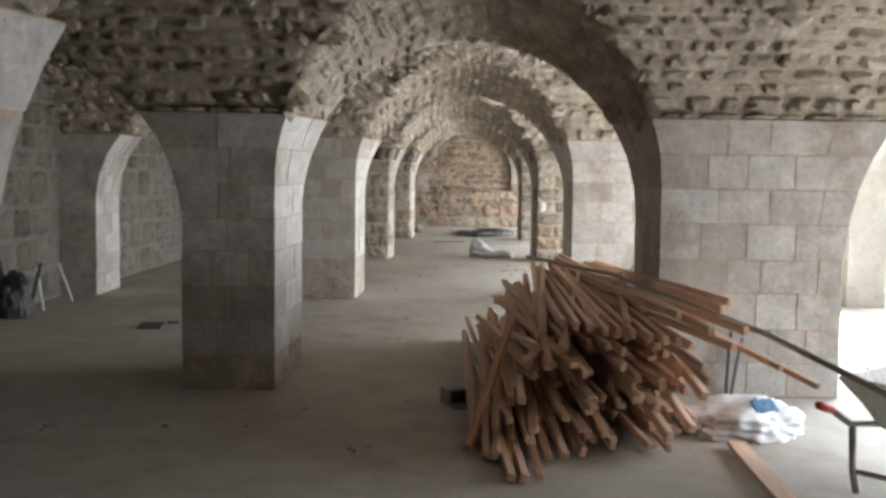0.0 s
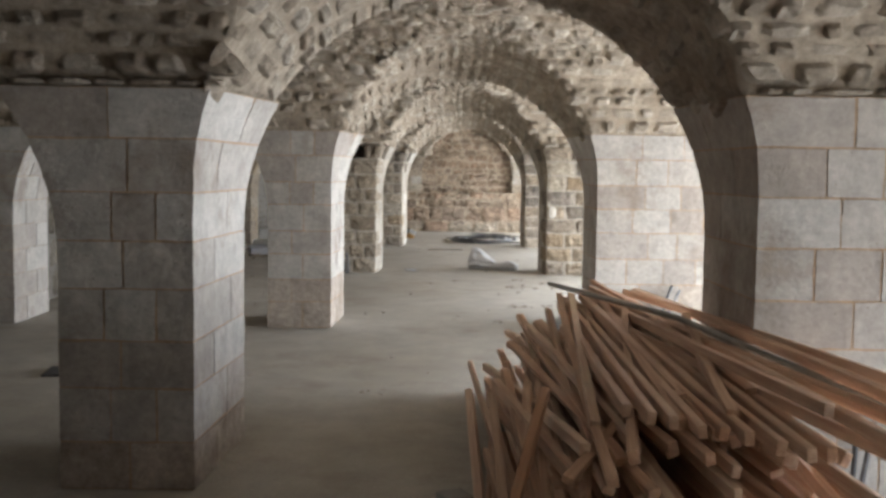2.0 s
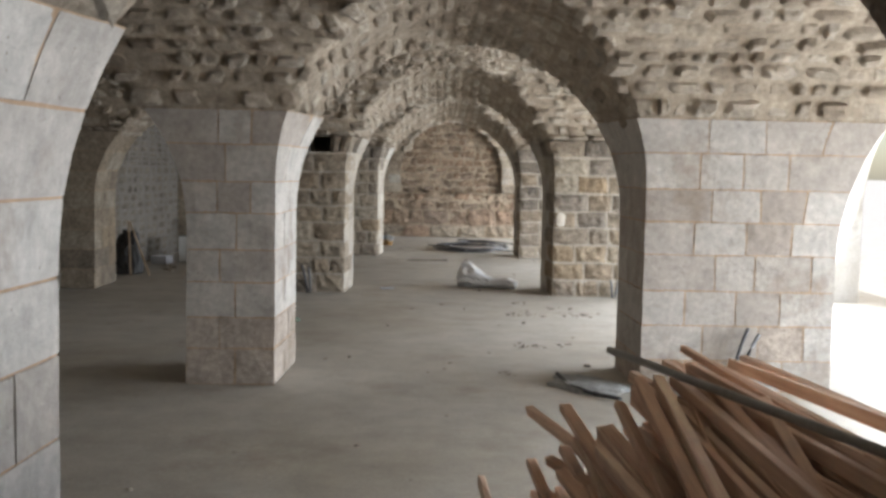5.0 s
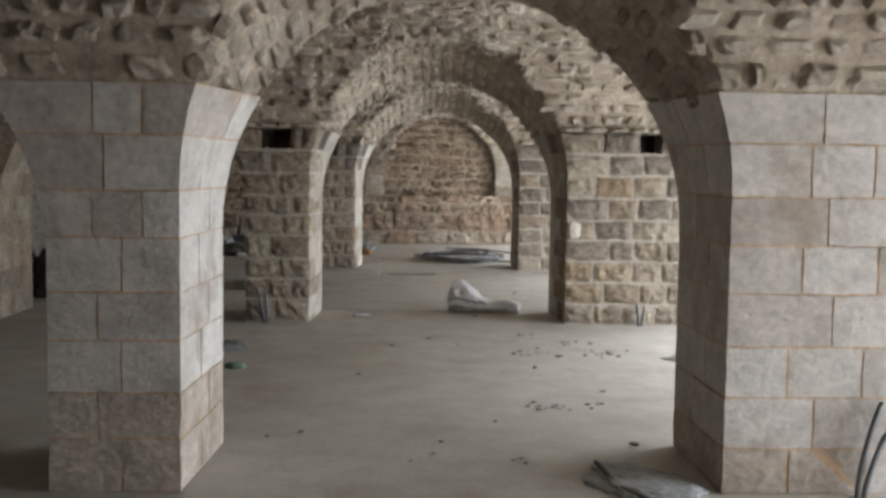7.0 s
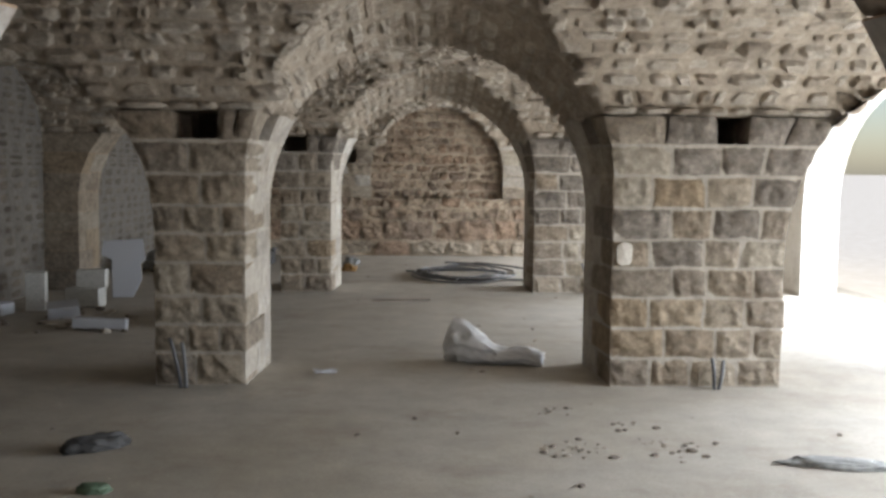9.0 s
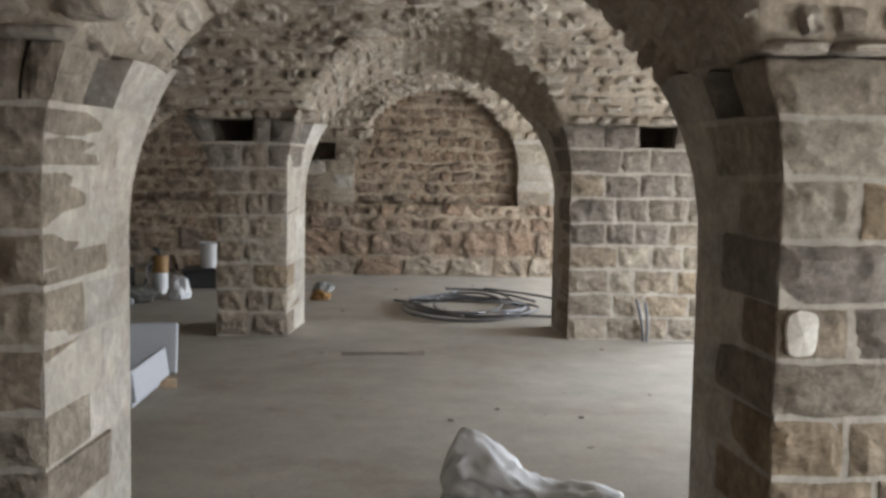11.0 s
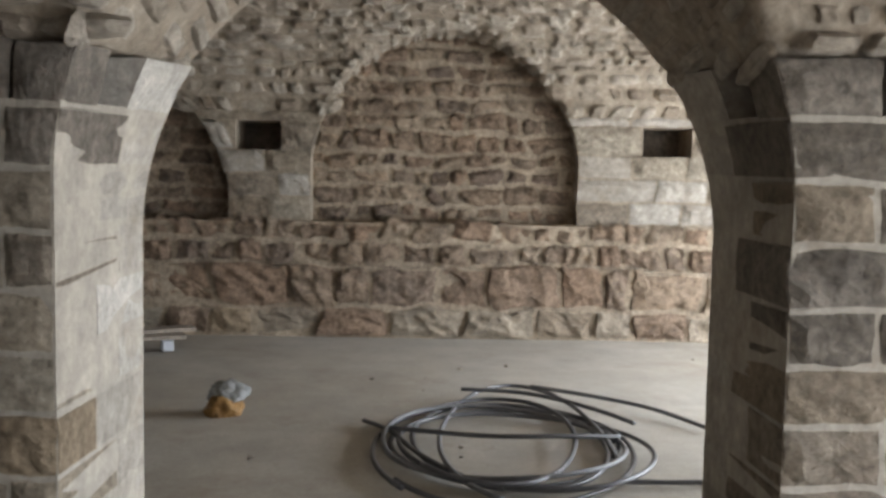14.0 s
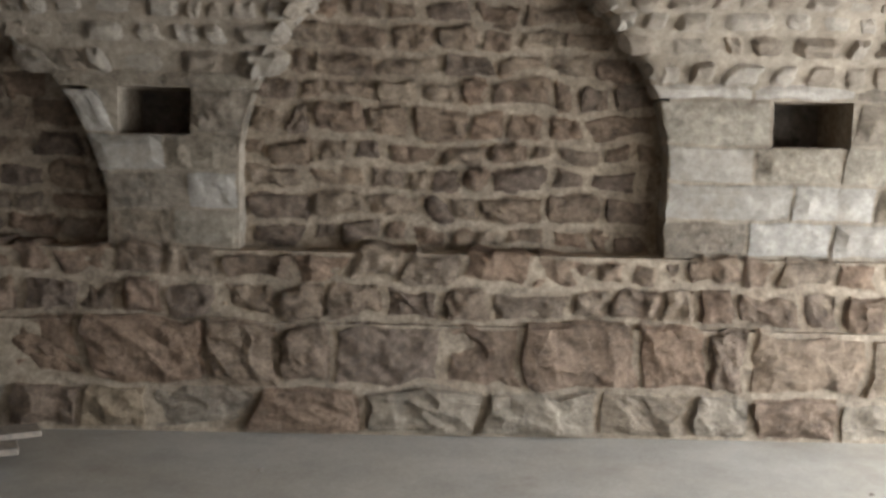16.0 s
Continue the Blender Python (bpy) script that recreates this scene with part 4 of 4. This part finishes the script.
# ---- wheelbarrow ----
def wheelbarrow():
    ob = tagged(empty("wheelbarrow", (2.52, 4.90, 0)), "cement-crusted grey steel wheelbarrow with red handle grips", "wheelbarrow")
    ob.rotation_euler = (0, 0, radians(40))
    for s in (-0.24, 0.24):
        part("handle", tube(bmesh.new(), [(-0.72, s, 0.45), (-0.55, s, 0.36), (0.1, s * 0.8, 0.27), (0.62, s * 0.3, 0.2)], 0.017, 8), STEEL, ob, smooth=True)
        part("grip", tube(bmesh.new(), [(-0.83, s, 0.485), (-0.72, s, 0.45)], 0.02, 10), RED, ob, "red rubber grip", True)
        part("leg", tube(bmesh.new(), [(-0.52, s, 0.36), (-0.50, s, 0.12), (-0.46, s, 0.012)], 0.018, 8), STEEL, ob, smooth=True)
    part("leg_brace", tube(bmesh.new(), [(-0.49, -0.24, 0.12), (-0.49, 0.24, 0.12)], 0.013, 8), STEEL, ob)
    bm = bmesh.new()
    lo = [bm.verts.new(p) for p in ((-0.3, -0.2, 0.3), (0.3, -0.16, 0.26), (0.3, 0.16, 0.26), (-0.3, 0.2, 0.3))]
    hi = [bm.verts.new(p) for p in ((-0.5, -0.33, 0.56), (0.62, -0.3, 0.58), (0.62, 0.3, 0.58), (-0.5, 0.33, 0.56))]
    bm.faces.new(lo[::-1])
    for j in range(4):
        bm.faces.new((lo[j], lo[(j + 1) % 4], hi[(j + 1) % 4], hi[j]))
    bmesh.ops.subdivide_edges(bm, edges=bm.edges[:], cuts=4, use_grid_fill=True)
    for v in bm.verts:
        v.co += noise.noise_vector(v.co * 8) * 0.012
    bmesh.ops.solidify(bm, geom=bm.faces[:], thickness=0.012)
    part("tray", bm, CONCRETE, ob, "tray crusted with dry grey cement")
    wheel = part("wheel", tube(bmesh.new(), [(0.72 + 0.16 * math.cos(a), 0, 0.2 + 0.16 * math.sin(a)) for a in (i * math.pi / 12 for i in range(24))], 0.038, 8, True), BLACK, ob, "black rubber tyre", True)
    part("rim", tube(bmesh.new(), [(0.72, -0.03, 0.2), (0.72, 0.03, 0.2)], 0.12, 16), STEEL, wheel)


wheelbarrow()


# ---- boxes, blocks and heaps in the side aisle ----
def slab(name, at, size, material, label, category, rot=(0, 0, 0), group="", bev=0.008, chip=0.006, parent=None):
    bm = bmesh.new()
    box(bm, size, Matrix(), bev, 2)
    bmesh.ops.subdivide_edges(bm, edges=[e for e in bm.edges if e.calc_length() > 0.08], cuts=3, use_grid_fill=True)
    sd = Vector((at[0] * 3, at[1] * 2, 0))
    for v in bm.verts:
        v.co += noise.noise_vector(v.co * 16 + sd) * chip
    ob = part(name, bm, material, parent)
    ob.matrix_world = pose(*at, *rot)
    return tagged(ob, label, category, group) if category else ob


slab("concrete_block", (-3.72, 21.25, 0.20), (0.20, 0.20, 0.40), CONCRETE, "grey concrete block standing on end by the side wall", "block", (0, 0, 12), "building blocks")
slab("concrete_block", (-3.32, 21.6, 0.10), (0.38, 0.2, 0.2), CONCRETE, "grey concrete block lying flat under another", "block", (0, 0, -8), "building blocks")
slab("concrete_block", (-3.25, 21.62, 0.30), (0.30, 0.2, 0.19), CONCRETE, "grey concrete block stacked on another", "block", (0, 0, 6), "building blocks")
slab("stone_slab", (-3.28, 20.75, 0.07), (0.30, 0.34, 0.12), FOAM, "pale cut stone slab lying on rubble", "slab", (6, -4, 20), "pale slabs")
slab("stone_slab", (-2.68, 19.95, 0.06), (0.48, 0.14, 0.09), FOAM, "pale cut stone slab lying on the floor", "slab", (0, 3, 8), "pale slabs")
slab("stone_slab", (-4.0, 20.9, 0.06), (0.26, 0.22, 0.12), FOAM, "pale cut stone slab by the side wall", "slab", (0, 0, -15), "pale slabs")


def foam_board():
    bm = bmesh.new()
    v = [bm.verts.new((x, 0, z)) for x, z in ((-0.12, 0), (0.1, 0), (0.2, 0.22), (0.18, 0.4), (0.24, 0.45), (0.2, 0.68), (-0.24, 0.66), (-0.25, 0.5), (-0.14, 0.44))]
    f = bm.faces.new(v)
    r = bmesh.ops.extrude_face_region(bm, geom=[f])
    for q in r["geom"]:
        if isinstance(q, bmesh.types.BMVert):
            q.co.y += 0.05
    ob = part("foam_board", bm, FOAM)
    ob.matrix_world = pose(-3.12, 22.35, 0.0, -14, 0, 8)
    tagged(ob, "broken white insulation board leaning among the blocks", "board")


foam_board()


def foam_crate():
    """A broken white foam box with its lid standing against it."""
    ob = tagged(empty("foam_crate", (-1.68, 20.6, 0)), "broken white foam crate with an upright lid in the aisle", "crate")
    bm = box(bmesh.new(), (0.62, 0.86, 0.035), Matrix.Translation((0, 0, 0.03)), 0.008)
    part("base", bm, FOAM, ob)
    for x, w in ((-0.30, 0.04), (0.30, 0.04)):
        part("side", box(bmesh.new(), (w, 0.86, 0.2), pose(x, 0, 0.145, 0, 6 if x < 0 else -8, 0), 0.008), FOAM, ob)
    part("end_panel", box(bmesh.new(), (0.6, 0.04, 0.2), Matrix.Translation((0, -0.42, 0.145)), 0.008), FOAM, ob)
    part("lid", box(bmesh.new(), (0.44, 0.05, 0.36), pose(0.12, 0.62, 0.20, -16, 0, 8), 0.01), FOAM, ob, "upright white foam lid")
    # thin black sheet lying on the crate's base
    part("lining", box(bmesh.new(), (0.5, 0.5, 0.02), Matrix.Translation((0, -0.05, 0.06)), 0.004), BLACK, ob, "flat black sheet inside the crate")
    crumpled("scrap", (-1.95, 21.0, 0), (0.3, 0.25, 0.3), WHITE, "", "", 6.6, 0, parent=None)


foam_crate()
tagged(bpy.data.objects["scrap"], "crumpled white plastic wrapping behind the foam crate", "wrapping")
slab("foam_chip", (-1.36, 20.9, 0.03), (0.16, 0.12, 0.05), CARD, "small yellowish offcut beside the foam crate", "offcut", (0, 6, 20), chip=0.012)


def tool_heap():
    crumpled("tool_bag", (-2.95, 25.25, 0), (0.9, 0.45, 0.2), DARKCLOTH, "dusty black tool bag lying slack on the floor", "bag", 11.3, 4)
    crumpled("cement_sack", (-3.35, 25.6, 0), (0.7, 0.5, 0.32), GREYCLOTH, "half-empty grey cement sack", "sack", 15.1, -10)
    slab("stone_slab", (-2.75, 24.95, 0.035), (0.24, 0.1, 0.06), FOAM, "pale offcut in front of the tool bag", "slab", (0, 0, 10), "pale slabs")
    crumpled("plastic_bag", (-2.28, 25.55, 0), (0.22, 0.22, 0.24), WHITE, "small white plastic bag standing by the tools", "bag", 19.7, 30)
    can = tagged(empty("canister", (-2.60, 26.05, 0)), "orange and white plastic canister among the tools", "canister")
    part("body", tube(bmesh.new(), [(0, 0, 0), (0, 0, 0.36), (0, 0, 0.40), (0, 0, 0.42)], 0.085, 16), WHITE, can)
    part("band", tube(bmesh.new(), [(0, 0, 0.24), (0, 0, 0.44)], 0.089, 16), YELLOW, can, "orange upper band")
    part("spout", tube(bmesh.new(), [(0, 0, 0.42), (-0.03, 0, 0.50), (-0.08, 0, 0.52)], 0.025, 8), BLACK, can, "black spout")
    part("handle", tube(bmesh.new(), [(-0.09, 0, 0.12), (-0.16, 0, 0.18), (-0.16, 0, 0.3), (-0.09, 0, 0.36)], 0.014, 8), WHITE, can)
    bucket = tagged(empty("bucket", (-2.15, 26.75, 0.24)), "white plastic bucket standing on a dark crate", "bucket")
    bm = bmesh.new()
    bmesh.ops.create_cone(bm, cap_ends=True, segments=24, radius1=0.11, radius2=0.14, depth=0.30, matrix=Matrix.Translation((0, 0, 0.15)))
    part("body", bm, WHITE, bucket)
    part("rim", tube(bmesh.new(), [(0.14 * math.cos(a), 0.14 * math.sin(a), 0.30) for a in (i * math.pi / 12 for i in range(24))], 0.01, 6, True), WHITE, bucket)
    crate = tagged(empty("crate", (-2.2, 26.75, 0)), "low dark plastic crate under the bucket", "crate")
    part("body", box(bmesh.new(), (0.5, 0.36, 0.2), Matrix.Translation((0, 0, 0.1)), 0.012), BLACK, crate)
    part("rim", box(bmesh.new(), (0.54, 0.40, 0.04), Matrix.Translation((0, 0, 0.22)), 0.01), BLACK, crate)
    # upright tool handles, modelled as plain black tubes
    for x, y, h, r in ((-3.05, 26.2, 0.62, 4), (-2.98, 26.25, 0.42, -10), (-3.12, 26.25, 0.45, 9), (-2.85, 26.2, 0.44, 18)):
        t = part("digging_bar", tube(bmesh.new(), [(0, 0, 0), (0, 0, h * 0.5), (0, 0, h)], 0.018, 8), BLACK)
        t.matrix_world = pose(x, y, 0, 0, r, 0)
        tagged(t, "black tool handle standing upright by the tool bag", "tool", "standing tools")
    slab("tool_case", (-3.02, 26.05, 0.15), (0.22, 0.14, 0.3), BLACK, "black upright tool case", "case", (0, 0, 8))
    for k, (x, y, z) in enumerate(((-2.0, 27.45, 0.11), (-1.95, 27.6, 0.14))):
        slab("plank", (x, y, z), (1.3, 0.16, 0.03), OLDWOOD, "dusty brown plank lying on offcuts at the end wall", "plank", (0, 0, 24 + 4 * k), "planks at the end wall", 0.004, 0.003)
    for x, y in ((-1.52, 27.62), (-2.35, 27.32), (-1.72, 27.42)):
        slab("wood_offcut", (x, y, 0.047), (0.09, 0.09, 0.09), FOAM, "pale offcut carrying the planks", "offcut", (0, 0, 24), "offcuts under the planks")


tool_heap()
yo = crumpled("plastic_can", (-0.70, 25.62, 0), (0.20, 0.17, 0.11), YELLOW, "crushed ochre-yellow plastic can with a grey rag on top", "can", 23.4, 12)
rag = crumpled("rag", (-0.68, 25.66, 0.08), (0.20, 0.14, 0.12), GREYCLOTH, "", "", 27.8, 0, parent=yo)
crumpled("tool_bag", (-4.35, 10.25, 0), (0.4, 0.35, 0.42), BLACK, "black bag with tool handles against the side wall", "bag", 31.0, 0)
# tool handles that stick out of the black bag
for x, r in ((-4.42, -6), (-4.2, 14)):
    t = part("digging_bar", tube(bmesh.new(), [(0, 0, 0), (0, 0, 0.28), (0, 0, 0.56)], 0.018, 8), BLACK)
    t.matrix_world = pose(x, 10.3, 0, 0, r, 0)
    tagged(t, "black tool handle sticking out of the bag", "tool", "standing tools")
for x, y, r in ((-4.2, 10.7, 8), (-4.18, 11.5, 20)):
    bm = tube(bmesh.new(), [(0, 0, 0), (0, 0, 0.25), (0, 0, 0.46)], 0.012, 6)
    t = part("white_rod", bm, WHITE)
    t.matrix_world = pose(x, y, 0, 0, -r, 0)
    tagged(t, "short white plastic rod leaning by the side wall", "rod", "white rods")


# tin box beside the pile, pit cover in the aisle, dark rolls
def tin(at, size, yaw, label):
    ob = tagged(empty("tin_box", at), label, "box")
    ob.rotation_euler = (0, 0, radians(yaw))
    w, d, h = size
    part("body", box(bmesh.new(), (w, d, h * 0.9), Matrix.Translation((0, 0, h * 0.45)), 0.006), STEEL, ob)
    # black plate on the closed body, painting the shade of an open side
    part("mouth", box(bmesh.new(), (w * 0.8, 0.01, h * 0.62), Matrix.Translation((0, -d / 2 - 0.004, h * 0.48)), 0.003), BLACK, ob, "black plate standing for the shaded open side")
    part("flap", box(bmesh.new(), (w * 0.9, 0.1, 0.006), pose(-0.02, -d / 2 - 0.06, 0.012, 8, 0, 0), 0.002), STEEL, ob)


tin((0.085, 6.62, 0), (0.13, 0.14, 0.12), 25, "small open tin box on the floor beside the timber pile")
pit = slab("floor_pit_cover", (-2.80, 9.75, 0.006), (0.22, 0.34, 0.02), BLACK, "black cover over a small floor pit", "cover", (0, 0, 8), bev=0.004, chip=0.001)
slab("pit_flap", (-2.64, 9.95, 0.012), (0.1, 0.12, 0.012), BLACK, "thin black flap beside the pit cover", "flap", (0, 0, 30), bev=0.003, chip=0.001)
crumpled("cloth_roll", (-1.50, 15.86, 0), (0.36, 0.12, 0.08), BLACK, "dark rolled-up cloth lying on the floor", "cloth", 35.2, 38)
crumpled("cloth_roll", (-1.30, 15.12, 0), (0.15, 0.10, 0.04), GREENP, "scrap of dull green plastic on the floor", "scrap", 38.0, 10)
slab("foam_chip", (-0.45, 17.95, 0.012), (0.16, 0.1, 0.02), FOAM, "thin pale scrap on the floor", "scrap", (0, 0, 20), chip=0.02)


# leaning pole and cable beyond the second row, in the aisle
for a, b in (((-3.72, 19.1, 0.0), (-4.0, 19.15, 0.72)), ((-3.95, 19.0, 0.0), (-4.02, 19.15, 0.74))):
    p = part("pole", tube(bmesh.new(), [a, b], 0.012, 6), CARD)
    tagged(p, "thin pale wooden pole leaning in the side aisle", "pole", "leaning poles")
crumpled("rolled_cloth", (-4.1, 19.4, 0), (0.35, 0.4, 0.6), BLACK, "dark cloth bundle by the side wall", "cloth", 41.0, 0)


# ---- crumbs, clods and dirt on the floor ----
def pebble_mesh(seed):
    bm = bmesh.new()
    bmesh.ops.create_icosphere(bm, subdivisions=2, radius=0.5)
    for v in bm.verts:
        v.co *= 1 + 0.5 * noise.noise(v.co * 2.3 + Vector((seed * 3.7, 0, 0)))
        v.co.z = v.co.z * 0.55 + 0.16
    me = bpy.data.meshes.new("clod")
    bm.to_mesh(me)
    bm.free()
    return me


CLODS = [pebble_mesh(k) for k in range(8)]
for m in CLODS:
    m.materials.append(DIRT)
PALE = [m.copy() for m in CLODS]
for m in PALE:
    m.materials.clear()
    m.materials.append(MORTAR)


def clod(x, y, size, pale=False, flat=0.6, k=0):
    ob = new("clod", (PALE if pale else CLODS)[k % 8])
    ob.matrix_world = pose(x, y, 0, 0, 0, k * 77) @ Matrix.Diagonal((size, size * 0.8, size * flat, 1))
    tagged(ob, "small pale mortar crumb on the floor" if pale else "small dark clod of dirt on the floor", "clod", "crumbs on the floor")


for k, (x, y, s) in enumerate(((-0.46, 5.42, 0.10), (-2.24, 5.85, 0.09), (-1.62, 5.9, 0.06), (-0.38, 10.52, 0.045), (-0.45, 9.2, 0.10), (-0.12, 16.15, 0.05), (0.45, 16.2, 0.04), (1.08, 15.88, 0.22), (0.98, 15.85, 0.12), (1.2, 15.9, 0.13), (1.62, 15.85, 0.16), (1.72, 15.8, 0.2), (1.55, 16.0, 0.1), (1.1, 16.75, 0.14), (1.5, 16.35, 0.16), (1.0, 15.2, 0.06), (0.9, 13.9, 0.13), (0.98, 13.85, 0.1), (1.25, 13.9, 0.12), (0.72, 18.0, 0.06), (-0.35, 14.9, 0.05), (0.2, 13.0, 0.04), (-0.6, 13.2, 0.05), (1.28, 12.95, 0.07), (0.62, 12.6, 0.09), (0.55, 20.0, 0.05), (0.85, 20.3, 0.04), (1.35, 20.1, 0.05), (-1.9, 18.7, 0.12), (-1.7, 14.2, 0.14), (-1.75, 13.4, 0.1))):
    if s < 0.085:
        clod(x, y, s * 0.8, False, 0.6, k)
        continue
    rr = random.Random(k)
    for q in range(9):
        clod(x + (rr.random() - 0.5) * s * 1.7, y + (rr.random() - 0.5) * s * 1.9, s * (0.10 + 0.28 * rr.random() ** 2), rr.random() < 0.2, 0.5, k + q)
r = random.Random(77)
for k in range(150):
    y = 3 + 25 * r.random()
    x = -4.0 + 8.2 * r.random() + 0.02 * y
    if any(a - 0.1 < y < b + 0.1 for a, b in ROWS) and not (float(np.interp(y, RY, NAVE_L)) + 0.1 < x < float(np.interp(y, RY_EAST, NAVE_R)) - 0.1):
        continue
    if 0.0 < x < 1.7 and 4.5 < y < 10.6:
        continue
    clod(x, y, 0.012 + 0.035 * r.random() ** 2, r.random() < 0.45, 0.6, k)
for k in range(40):
    clod(-3.9 + 1.5 * r.random(), 19.7 + 1.9 * r.random(), 0.05 + 0.09 * r.random(), r.random() < 0.5, 0.7, k)
